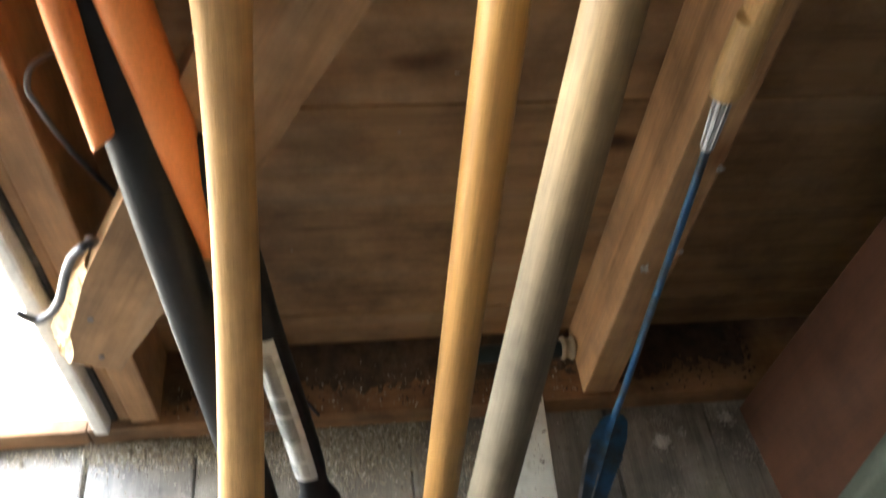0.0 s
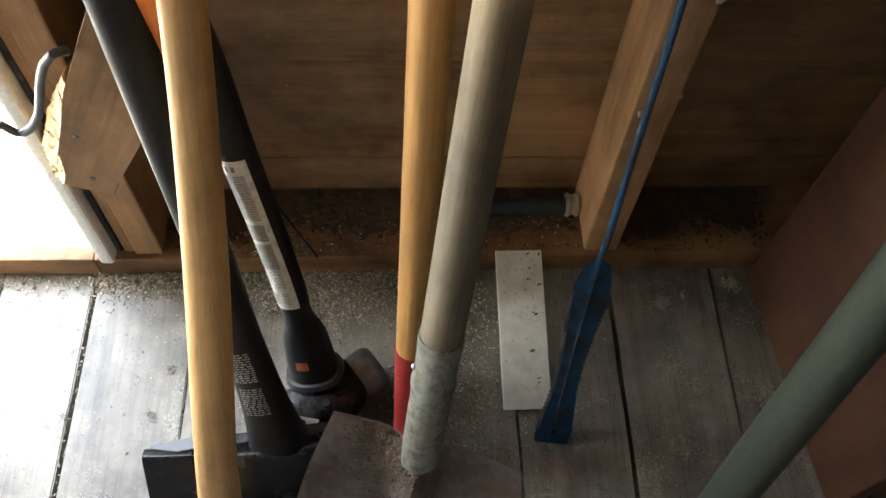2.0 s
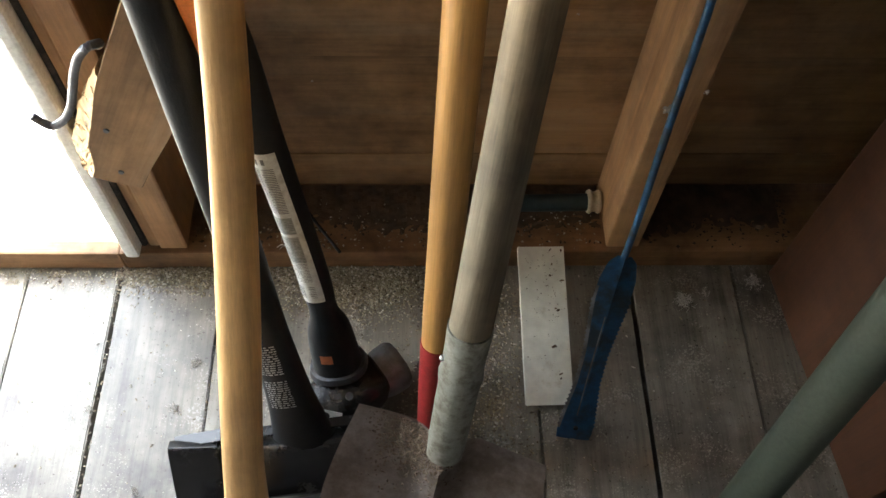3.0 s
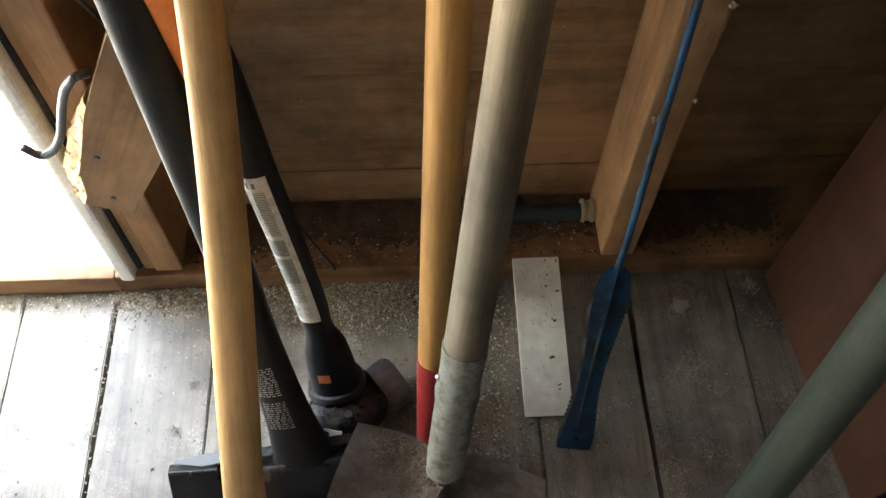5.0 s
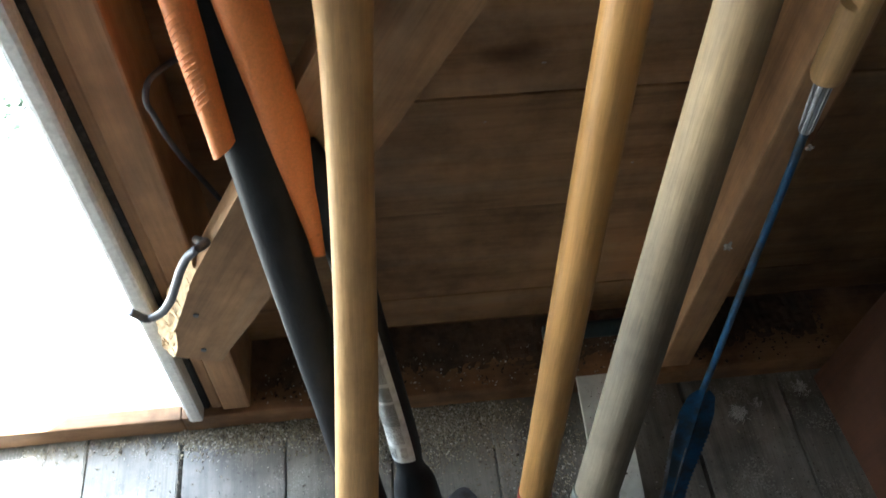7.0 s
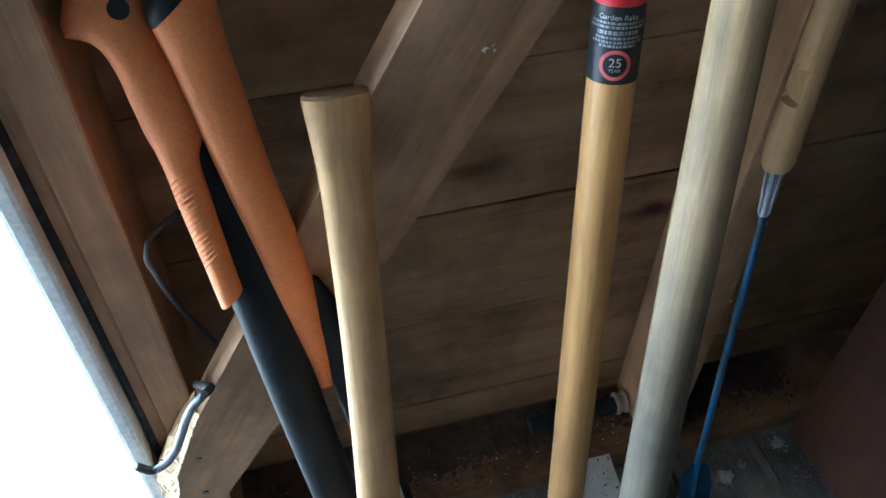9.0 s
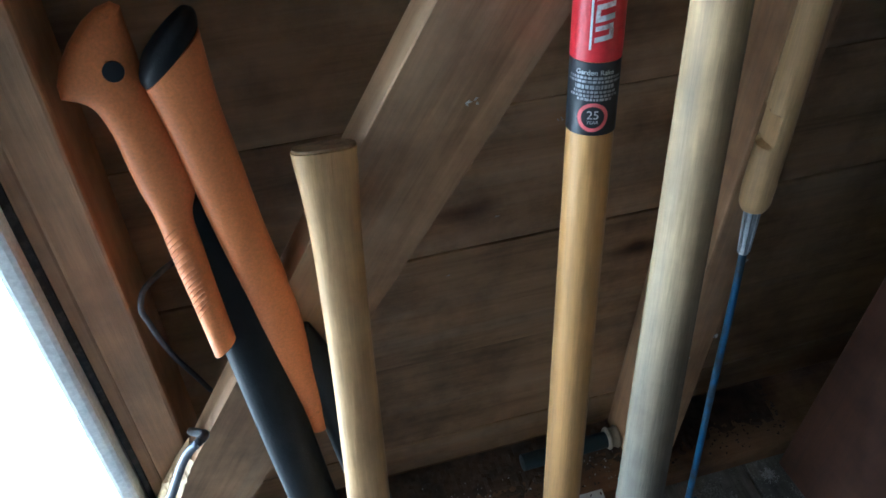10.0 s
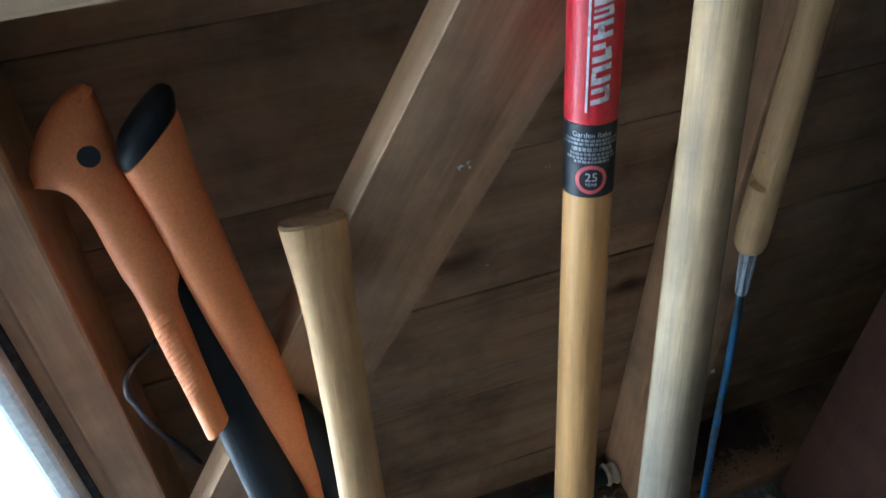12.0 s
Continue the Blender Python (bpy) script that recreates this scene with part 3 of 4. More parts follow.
def splitting_axe():
    """The black-shafted axe with a hooked orange grip."""
    t = thing("splitting_axe", (0.16, 0.74, 0), "splitting axe with black shaft and hooked orange grip", "axe", "orange-gripped tools")
    shaft = Sweep([(0.173, 0.742, 0.06, 0.0365, 0.021), (0.165, 0.764, 0.11, 0.0275, 0.0185), (0.150, 0.803, 0.20, 0.0215, 0.016), (0.132, 0.855, 0.31, 0.0205, 0.0155), (0.112, 0.905, 0.43, 0.0205, 0.0155),
                   (0.098, 0.943, 0.53, 0.0215, 0.016), (0.0895, 0.968, 0.60, 0.0215, 0.0155), (0.083, 0.989, 0.665, 0.0175, 0.0135), (0.0755, 0.9975, 0.700, 0.008, 0.009)], power=2.3)
    part("shaft", shaft.mesh(rings=60, segs=28, cap=0.004), BLACKPL, t)
    grip = Sweep([(0.0735, 0.957, 0.5865, 0.0108, 0.0175, 0.55), (0.0690, 0.970, 0.625, 0.0112, 0.0182, 0.2), (0.0643, 0.984, 0.666, 0.0124, 0.0182, 0), (0.0615, 0.996, 0.698, 0.0142, 0.0178, 0), (0.0620, 1.001, 0.713, 0.0185, 0.0175, 0), (0.0580, 1.008, 0.740, 0.0188, 0.0172, 0.0),
                  (0.0525, 1.0160, 0.767, 0.0180, 0.0165, 0.02), (0.0470, 1.0230, 0.784, 0.0200, 0.0158, 0.12), (0.0415, 1.0280, 0.798, 0.0268, 0.0152, 0.30), (0.0365, 1.0315, 0.8090, 0.0338, 0.0145, 0.42)], power=2.6)
    g = part("grip", grip.mesh(rings=70, segs=32, cap=(0.0012, 0.016)), ORANGE, t, "orange textured grip with a hooked end")
    s = grip.length * 0.94
    c, side, nrm, tan, r = grip.frame_at(s)
    bm = bmesh.new()
    m = Matrix((side, tan, nrm)).transposed().to_4x4()
    m.translation = c + nrm * (r[1] - 0.0015) + side * 0.0075
    bmesh.ops.create_cone(bm, cap_ends=True, segments=24, radius1=0.0068, radius2=0.0068, depth=0.004, matrix=m)
    part("hanging_hole", bm, BLACKLABEL, g, "dark round hanging hole")
    for i in range(17):
        s = grip.length * (0.12 + 0.0175 * i)
        bm = bmesh.new()
        rows = [[bm.verts.new(grip.at(s + ds + 0.014 * j / 6, 178 - 16 * j, o)) for j in range(7)] for ds, o in ((0, -0.0004), (0.0011, 0.0005), (0.0022, -0.0004))]
        for a, b2 in zip(rows, rows[1:]):
            for j in range(6):
                bm.faces.new((a[j], a[j + 1], b2[j + 1], b2[j]))
        part("grip_rib", bm, ORANGE, g)
    # head: a wedge with its long side across
    down = Vector((0.10, -0.62, -0.78)).normalized()
    eh = Sweep([(0.034, 0.705, 0.046, 0.041, 0.0060), (0.075, 0.710, 0.045, 0.039, 0.0100), (0.12, 0.716, 0.043, 0.0365, 0.0165), (0.165, 0.722, 0.041, 0.0360, 0.0200), (0.205, 0.727, 0.041, 0.0365, 0.0200), (0.240, 0.732, 0.042, 0.0370, 0.0200)], side=-down, power=6)
    part("axe_head", eh.mesh(rings=30, segs=44, cap=0.0012), BLACKPAINT, t, "black coated steel head")
    gd = Sweep([(0.0285, 0.7040, 0.0465, 0.0440, 0.0090), (0.050, 0.7065, 0.046, 0.0430, 0.0110), (0.0815, 0.7105, 0.0455, 0.0415, 0.0135)], side=-down, power=10)
    part("blade_guard", gd.mesh(rings=14, segs=44, cap=0.002), BLACKPAINT, t, "black plastic blade guard")
    up = Vector((-0.24, 0.05, 0.97)).normalized()
    for nm, p0, p1, wide, label in (("guard_bevel", (0.0300, 0.7345, 0.0755), (0.0830, 0.7410, 0.0835), 0.0075, "glossy top of the blade guard"), ("head_bevel", (0.0845, 0.7405, 0.0800), (0.2380, 0.7590, 0.0815), 0.0060, "glossy top edge of the head")):
        p0, p1 = Vector(p0), Vector(p1)
        ex = (p1 - p0).normalized()
        ez = (up - ex * up.dot(ex)).normalized()
        part(nm, oriented(box(0, (p1 - p0).length, -wide, wide, -0.004, 0.0, 0.0012), p0, ex, ez.cross(ex), ez), BLACKPAINT, t, label, smooth=False)
    bm = Sweep([(0.095, 0.672, 0.009, 0.0085, 0.0045), (0.150, 0.676, 0.009, 0.0105, 0.0050), (0.212, 0.689, 0.010, 0.0080, 0.0045)], side=(0, -0.9, 0.2), power=4).mesh(rings=12, segs=24, cap=0.002)
    part("steel_edge", worn(bm, 0.0015, 90), STEEL, t, "bare bright steel edge")
    pr = bmesh.new()
    rng = random.Random(8)
    for i in range(26):
        s = 0.072 + i * 0.0031 + (0.008 if i > 12 else 0)
        a0 = 72 + rng.uniform(0, 3)
        while a0 < 130:
            d = rng.uniform(5, 13)
            patch(shaft, s, s + 0.0015, a0, min(a0 + d, 132), 0.0005, pr)
            a0 += d + rng.uniform(2, 5)
    part("print", pr, GREYINK2, t, "worn pale print", smooth=False)


def sledge():
    """The second orange-gripped tool, with a printed label on its shaft and a round striking face."""
    t = thing("splitting_maul", (0.21, 0.82, 0), "splitting maul with labelled black shaft and orange grip", "maul", "orange-gripped tools")
    shaft = Sweep([(0.211, 0.818, 0.060, 0.0300, 0.0270), (0.2065, 0.829, 0.095, 0.0275, 0.0250), (0.2025, 0.841, 0.130, 0.0250, 0.0225), (0.2010, 0.846, 0.148, 0.0220, 0.0200), (0.1990, 0.851, 0.160, 0.0168, 0.0160), (0.194, 0.864, 0.20, 0.0163, 0.0155), (0.166, 0.913, 0.385, 0.0165, 0.0155), (0.149, 0.942, 0.50, 0.0165, 0.0150),
                   (0.1405, 0.955, 0.55, 0.0120, 0.0120), (0.135, 0.963, 0.575, 0.006, 0.006)], power=2.3)
    sh = part("shaft", shaft.mesh(rings=50, segs=28, cap=0.003), BLACKPL, t)
    lab = shaft.mesh(s0=0.140, s1=0.342, rings=30, segs=16, off=0.0006, arc=(62, 186))
    lb = part("label", lab, PAPER, sh, "grey-white printed paper label")
    pr = bmesh.new()
    rng = random.Random(9)
    for k0, k1 in ((0.30, 0.48), (0.50, 0.61)):
        blk = bmesh.new()
        patch(shaft, 0.140 + 0.202 * k0, 0.140 + 0.202 * k1, 82, 160, 0.0008, blk, 8)
        part("print_block", blk, GREYPAPER, lb, "dense grey block of print", smooth=False)
    # two columns of fine print, as plain bars
    s = 0.324
    while s > 0.268:
        for a0 in (82, 124):
            patch(shaft, s, s + 0.0010, a0, a0 + rng.uniform(30, 37), 0.0010, pr)
        s -= 0.0021
    s = 0.258
    while s > 0.172:
        a0 = 84
        while a0 < 156:
            d = rng.uniform(6, 16)
            if not 0.236 < s < 0.242 and rng.random() < 0.9:
                patch(shaft, s, s + 0.0008, a0, min(a0 + d, 158), 0.0012, pr)
            a0 += d + 2.5
        s -= 0.0022
    for i in range(16):
        patch(shaft, 0.1475, 0.1640, 118 + i * 2.6, 118 + i * 2.6 + rng.uniform(0.8, 2.0), 0.0010, pr)
    for i in range(7):
        patch(shaft, 0.1480 + i * 0.0026, 0.1488 + i * 0.0026, 84, 84 + rng.uniform(14, 24), 0.0010, pr)
    for a0 in (98, 120):
        patch(shaft, 0.3300, 0.3365, a0, a0 + 11, 0.0010, pr)
    part("print", pr, GREYINK, lb, smooth=False)
    mk = bmesh.new()
    patch(shaft, 0.0500, 0.0625, 88, 114, 0.0006, mk)
    part("orange_mark", mk, RUSTMARK, sh, "small orange mark", smooth=False)
    grip = Sweep([(0.1315, 0.936, 0.472, 0.0080, 0.010, 0), (0.1285, 0.945, 0.508, 0.0125, 0.0155, 0), (0.1195, 0.961, 0.57, 0.0172, 0.0175, 0), (0.1135, 0.973, 0.618, 0.0178, 0.0178, 0), (0.105, 0.985, 0.667, 0.0178, 0.0178, 0), (0.0960, 1.0005, 0.725, 0.0190, 0.0175, 0), (0.0895, 1.012, 0.769, 0.0200, 0.0175, 0.25), (0.0858, 1.0205, 0.803, 0.0226, 0.0185, 0.65)], power=2.5)
    part("grip", grip.mesh(rings=50, segs=30, cap=0.003), ORANGE, t, "orange grip with a flared end")
    c, side, nrm, tan, r = grip.frame_at(grip.length)
    cp = Sweep([(*(c + tan * k), r[0] * q, r[1] * q, 0.68) for k, q in ((0.0012, 1.0), (0.006, 1.06), (0.012, 1.02), (0.017, 0.86))], power=2.3)
    part("end_cap", cp.mesh(rings=10, segs=28, cap=0.004), BLACKPL, t, "black rubber end cap")
    body = Sweep([(0.146, 0.750, 0.040, 0.030, 0.008), (0.172, 0.769, 0.041, 0.035, 0.020), (0.198, 0.788, 0.042, 0.0385, 0.030), (0.222, 0.805, 0.042, 0.0395, 0.033), (0.240, 0.818, 0.040, 0.0350, 0.031), (0.250, 0.825, 0.038, 0.0275, 0.027)], side=(0, 0, 1), power=4.5)
    part("head", body.mesh(rings=36, segs=40, cap=0.003), BLACKPAINT, t, "black coated steel head")
    poll = Sweep([(0.2480, 0.8235, 0.036, 0.0262, 0.0262), (0.2545, 0.8280, 0.036, 0.0285, 0.0285), (0.2680, 0.8375, 0.0355, 0.0300, 0.0300), (0.2745, 0.8420, 0.0355, 0.0295, 0.0295), (0.2785, 0.8448, 0.0355, 0.0265, 0.0265)], side=(0, 0, 1), power=2.6)
    part("striking_face", poll.mesh(rings=14, segs=36, cap=0.002), POLL, t, "bare steel striking face")
    bm = bmesh.new()
    bmesh.ops.create_cone(bm, cap_ends=True, segments=16, radius1=0.0050, radius2=0.0044, depth=0.003, matrix=Matrix.Translation((0.2225, 0.785, 0.0815)))
    part("head_bolt", bm, DARKSTEEL, t, "small round steel pin head")
    ring = Sweep([tuple(shaft.frame_at(0.020)[0]) + (0.0345, 0.0310), tuple(shaft.frame_at(0.027)[0]) + (0.0320, 0.0290)], power=2.3)
    part("collar", ring.mesh(rings=3, segs=28, cap=0.002), DARKSTEEL, t, "dark steel collar")
    bm = box(-0.014, 0.014, -0.010, 0.010, 0, 0.0012, 0.0003)
    ez = Vector((-0.12, -0.62, 0.77)).normalized()
    ex = Vector((0.9, -0.2, 0)); ex = (ex - ez * ex.dot(ez)).normalized()
    part("sticker", oriented(bm, Vector((0.200, 0.7615, 0.0725)), ex, ez.cross(ex), ez), PAPER, t, "torn white sticker", smooth=False)


def garden_rake():
    t = thing("garden_rake", (0.314, 0.745, 0), "garden rake with varnished handle, red ferrule and printed label", "rake")
    p0, p1 = Vector((0.3125, 0.745, 0.002)), Vector((0.3645, 1.058, 1.385))
    at = lambda z: tuple(p0.lerp(p1, z / 1.385))
    def run(z0, z1, r0, r1, n=6):
        return Sweep([at(z0 + (z1 - z0) * i / (n - 1)) + (r0 + (r1 - r0) * i / (n - 1),) * 2 for i in range(n)])
    part("handle", run(0.20, 1.30, 0.0163, 0.0152, 12).mesh(rings=40, segs=26, cap=0.006), RAKEWOOD, t, along=(p0, p1))
    part("ferrule", run(0.004, 0.214, 0.0150, 0.0172).mesh(rings=12, segs=26, cap=0.001), RED, t, "red painted steel ferrule")
    lab = run(0.7685, 0.816, 0.0163, 0.0163)
    b = part("black_label", lab.mesh(rings=6, segs=30), BLACKLABEL, t, "black printed label")
    red = run(0.8165, 1.02, 0.0165, 0.0165)
    rl = part("red_label", red.mesh(rings=8, segs=30), REDLABEL, t, "red label with silver lettering shapes")
    part("label_text", lettering(lab, "Garden Rake", 0.0425, 114, 0.0032, 0.0006), INK, b, smooth=False)
    pr = bmesh.new()
    rng = random.Random(4)
    for i, (s, w2) in enumerate(((0.0382, 62), (0.0356, 66), (0.0318, 44), (0.0290, 50), (0.0264, 56), (0.0240, 40))):
        a = 112 - w2
        while a < 112 + w2:
            d = rng.uniform(4, 11)
            patch(lab, s, s + (0.0017 if i != 2 else 0.0026), a, min(a + d, 114 + w2), 0.0005, pr)
            a += d + 2
    part("fine_print", pr, GREYINK2, b, smooth=False)
    for r0, r1, mat, nm in ((0.0074, 0.0098, PINK, "badge_ring"),):
        bm = bmesh.new()
        R = 0.0163
        rows = [[bm.verts.new(lab.at(0.0128 + r * math.sin(k * math.pi / 18), 112 + math.degrees(r * math.cos(k * math.pi / 18) / R), 0.0005)) for k in range(36)] for r in (r0, r1)]
        for k in range(36):
            bm.faces.new((rows[0][k], rows[0][(k + 1) % 36], rows[1][(k + 1) % 36], rows[1][k]))
        part(nm, bm, mat, b, "round pink-red badge ring")
    part("badge_number", lettering(lab, "25", 0.0142, 112, 0.0056, 0.0006), INK, b, smooth=False)
    part("badge_word", lettering(lab, "YEAR", 0.0094, 112, 0.0022, 0.0006), INK, b, smooth=False)
    # the maker's mark, as plain silver shapes that run up the handle
    pr = bmesh.new()

    def slab(s0, s1, a0, a1, lean=0.0022):
        rows = [[pr.verts.new(red.at(q + lean * (112 - ang) / 30, ang, 0.0006)) for ang in (a0, (a0 + a1) / 2, a1)] for q in (s0, s1)]
        for j in range(2):
            pr.faces.new((rows[0][j], rows[0][j + 1], rows[1][j + 1], rows[1][j]))

    patch(red, 0.008, 0.100, 126, 131, 0.0006, pr)
    s = 0.013
    for i, h in enumerate((0.011, 0.012, 0.012, 0.011, 0.006, 0.012, 0.013, 0.012)):
        slab(s, s + h * 0.30, 82, 121)
        slab(s + h * 0.30, s + h * 0.62, (82, 112, 84, 100)[i % 4], (92, 121, 96, 112)[i % 4])
        slab(s + h * 0.62, s + h * 0.90, (84, 82, 96, 82)[i % 4], 120)
        s += h + 0.0012
    part("silver_mark", pr, SILVER, rl, smooth=False)


def shovel():
    t = thing("shovel", (0.30, 0.57, 0), "round-point shovel with grey handle, tan higher up, and dirty steel blade", "shovel")
    a, b2 = Vector((0.304, 0.618, 0)), Vector((0.411, 0.933, 1.0))
    at = lambda z: tuple(a.lerp(b2, z))
    def run(z0, z1, r0, r1, n=6):
        return Sweep([at(z0 + (z1 - z0) * i / (n - 1)) + (r0 + (r1 - r0) * i / (n - 1),) * 2 for i in range(n)])
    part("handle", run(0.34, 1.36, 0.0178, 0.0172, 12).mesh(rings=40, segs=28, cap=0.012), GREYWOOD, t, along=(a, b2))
    so = Sweep([at(0.205) + (0.0172, 0.0150), at(0.235) + (0.0182, 0.0168), at(0.27) + (0.0186, 0.018), at(0.312) + (0.0192, 0.0192), at(0.318) + (0.0201, 0.0201), at(0.324) + (0.0193, 0.0193), at(0.375) + (0.0193, 0.0193)])
    part("socket", worn(so.mesh(rings=40, segs=28, cap=0.001), 0.0004, 30), SOCKET, t, "scuffed galvanised steel socket")
    bm = bmesh.new()
    bmesh.ops.create_uvsphere(bm, u_segments=10, v_segments=6, radius=0.003, matrix=Matrix.Translation(Vector(at(0.342)) + Vector((-0.0188, -0.003, 0))))
    part("rivet", bm, STEEL, t)
    # blade: rounded point, dished, with a ridge below the socket
    L, R, T = Vector((0.243, 0.746, 0.181)), Vector((0.429, 0.682, 0.175)), Vector((0.292, 0.553, 0.004))
    mid = (L + R) / 2
    ex = (R - L).normalized()
    ey = (T - mid)
    H = ey.length
    ey.normalize()
    ey = (ey - ex * ey.dot(ex)).normalized()
    nz = ex.cross(ey)
    if nz.y > 0:
        nz = -nz

    def height(x, f, q):
        dish = -0.020 * (1 - q * q) * min(1, 0.5 + f) + 0.010 * f * f
        spread = (0.008 + 0.012 * max(0, 1 - f / 0.55)) * (1.25 if x < 0 else 0.8)
        ridge = 0.040 * math.exp(-(x / spread) ** 2) * max(0, 1 - f / 0.62) ** 1.15
        step = 0.006 * math.exp(-(f / 0.03) ** 2) * (1 - math.exp(-(x / 0.03) ** 2))
        return dish + ridge + step + 0.004

    bm = bmesh.new()
    nu, nv = 44, 44
    rows = []
    for j in range(nv + 1):
        f = j / nv
        half = 0.097 + 0.017 * math.sin(min(1, f * 1.7) * math.pi * 0.55)
        if f > 0.42:
            k = (f - 0.42) / 0.58
            half *= max(0.02, (1 - k ** 2.3)) ** 0.62
        row = []
        for i in range(nu + 1):
            q = 2 * i / nu - 1
            x = q * half
            row.append(bm.verts.new(mid + ex * x + ey * (f * H) + nz * height(x, f, q)))
        rows.append(row)
    for p, q in zip(rows, rows[1:]):
        for i in range(nu):
            bm.faces.new((p[i], p[i + 1], q[i + 1], q[i]))
    bmesh.ops.solidify(bm, geom=bm.faces[:], thickness=0.0022)
    blade = part("blade", bm, BLADE, t, "dull grey-brown steel blade")
    return mid, ex, ey, nz, H, height


def weed_cutter():
    t = thing("weed_cutter", (0.51, 0.78, 0), "weed cutter with blue serrated blade, thin blue rod and wooden grip", "weed cutter")
    p = [(0.512, 0.868, 0.215), (0.5165, 0.879, 0.255), (0.5225, 0.907, 0.38), (0.530, 0.946, 0.57), (0.531, 0.953, 0.60)]
    part("rod", Sweep([(*q, 0.0037, 0.0037) for q in p]).mesh(rings=20, segs=14, cap=0.001), BLUE, t, "thin blue painted rod")
    fe = Sweep([(0.5295, 0.945, 0.566, 0.0048, 0.0048), (0.531, 0.951, 0.592, 0.0060, 0.0060), (0.532, 0.956, 0.616, 0.0070, 0.0070)])
    fr = part("ferrule", fe.mesh(rings=8, segs=20, cap=0.001), STEEL, t, "fluted bright steel ferrule")
    for k in range(9):
        bm = bmesh.new()
        rows = [[bm.verts.new(fe.at(s, 40 * k + da, o)) for da, o in ((-9, -0.0003), (0, 0.0009), (9, -0.0003))] for s in np.linspace(0.002, fe.length - 0.002, 4)]
        for a, b2 in zip(rows, rows[1:]):
            for j in range(2):
                bm.faces.new((a[j], a[j + 1], b2[j + 1], b2[j]))
        part("flute", bm, STEEL, fr)
    gr = Sweep([(0.532, 0.955, 0.612, 0.0110, 0.0110), (0.5322, 0.956, 0.616, 0.0128, 0.0128), (0.5328, 0.958, 0.626, 0.0138, 0.0138), (0.534, 0.961, 0.65, 0.0140, 0.0140), (0.5355, 0.965, 0.69, 0.0134, 0.0134), (0.5375, 0.971, 0.75, 0.0126, 0.0126), (0.5395, 0.977, 0.81, 0.0114, 0.0114), (0.542, 0.984, 0.87, 0.0106, 0.0106), (0.543, 0.986, 0.885, 0.009, 0.009)])
    bm = gr.mesh(rings=110, segs=36, cap=0.003)
    for q in bm.verts:
        f = (q.co.z - 0.612) / (0.885 - 0.612)
        s = gr.length * f
        if 0.0 < f < 1.0:
            c, side, nrm, tan, r = gr.frame_at(s)
            dx = (q.co - c).dot(side)
            if 0.067 < s < 0.098 and dx < -0.0068:
                q.co += side * (-0.0068 - dx + 0.0012 * noise.noise(q.co * 300))
    gb = part("grip", bm, GRIPWOOD, t, "worn turned wooden grip with a chipped notch", along=(gr.p[0], gr.p[-1]))
    # the blade: flat, waisted, toothed along both edges, with a raised spine
    top, bot = Vector((0.5140, 0.873, 0.248)), Vector((0.4875, 0.758, 0.003))
    ax = bot - top
    Lb = ax.length
    ay = ax.normalized()
    sx = Vector((1, -0.10, 0))
    sx = (sx - ay * sx.dot(ay)).normalized()
    nn = sx.cross(ay)
    if nn.y > 0:
        nn = -nn
    prof = [(0.0, 0.007), (0.03, 0.0145), (0.12, 0.0195), (0.22, 0.0200), (0.36, 0.0168), (0.52, 0.0135), (0.68, 0.0138), (0.84, 0.0185), (0.95, 0.0215), (1.0, 0.0200)]
    bm = bmesh.new()
    rows = []
    N = 84
    for i in range(N + 1):
        f = i / N
        hw = float(np.interp(f, [a for a, _ in prof], [b2 for _, b2 in prof]))
        tooth = 0.0022 if (i % 2 and 0.22 < f < 0.93) else 0.0
        bend = 0.010 * math.sin(f * math.pi)
        c = top + ay * (f * Lb) + nn * -bend * 0.5
        rows.append([bm.verts.new(c + sx * x + nn * z) for x, z in ((-hw - tooth, 0), (-hw * 0.55, 0.0008), (-0.0045, 0.001), (0, 0.0042 * (1 - 0.5 * f) * (1 - max(0, f - 0.8) * 5)), (0.0045, 0.001), (hw * 0.55, 0.0008), (hw + tooth, 0))])
    for a, b2 in zip(rows, rows[1:]):
        for j in range(6):
            bm.faces.new((a[j], a[j + 1], b2[j + 1], b2[j]))
    bmesh.ops.solidify(bm, geom=bm.faces[:], thickness=0.0016)
    bl = part("blade", bm, BLUE, t, "blue painted serrated blade with rusty tip")
    edge = bmesh.new()
    spine = bmesh.new()
    last = None
    for i in range(N + 1):
        f = i / N
        hw = float(np.interp(f, [a for a, _ in prof], [b2 for _, b2 in prof]))
        tooth = 0.0024 if (i % 2 and 0.22 < f < 0.93) else 0.0
        c = top + ay * (f * Lb) + nn * -0.005 * math.sin(f * math.pi)
        lift = 0.0042 * (1 - 0.5 * f) * (1 - max(0, f - 0.8) * 5)
        if 0.15 < f < 0.95:
            now = [c + sx * x + nn * z for x, z in ((-hw - tooth - 0.0004, 0.0006), (-hw + 0.0024, 0.0011), (-0.0030, lift + 0.0006), (-0.0016, lift + 0.0010))]
            if last:
                edge.faces.new([edge.verts.new(q) for q in (last[0], last[1], now[1], now[0])])
                # Pale strip on the ridge's left flank stands in for its highlight.
                if 0.30 < f < 0.86:
                    spine.faces.new([spine.verts.new(q) for q in (last[2], last[3], now[3], now[2])])
            last = now
    for b2 in (edge, spine):
        bmesh.ops.remove_doubles(b2, verts=b2.verts, dist=1e-6)
    part("cutting_edge", edge, POLL, bl, "bare steel teeth", smooth=False)
    part("spine_glint", spine, POLL, bl, "pale steel strip along the ridge, a painted highlight", smooth=False)
    bm = bmesh.new()
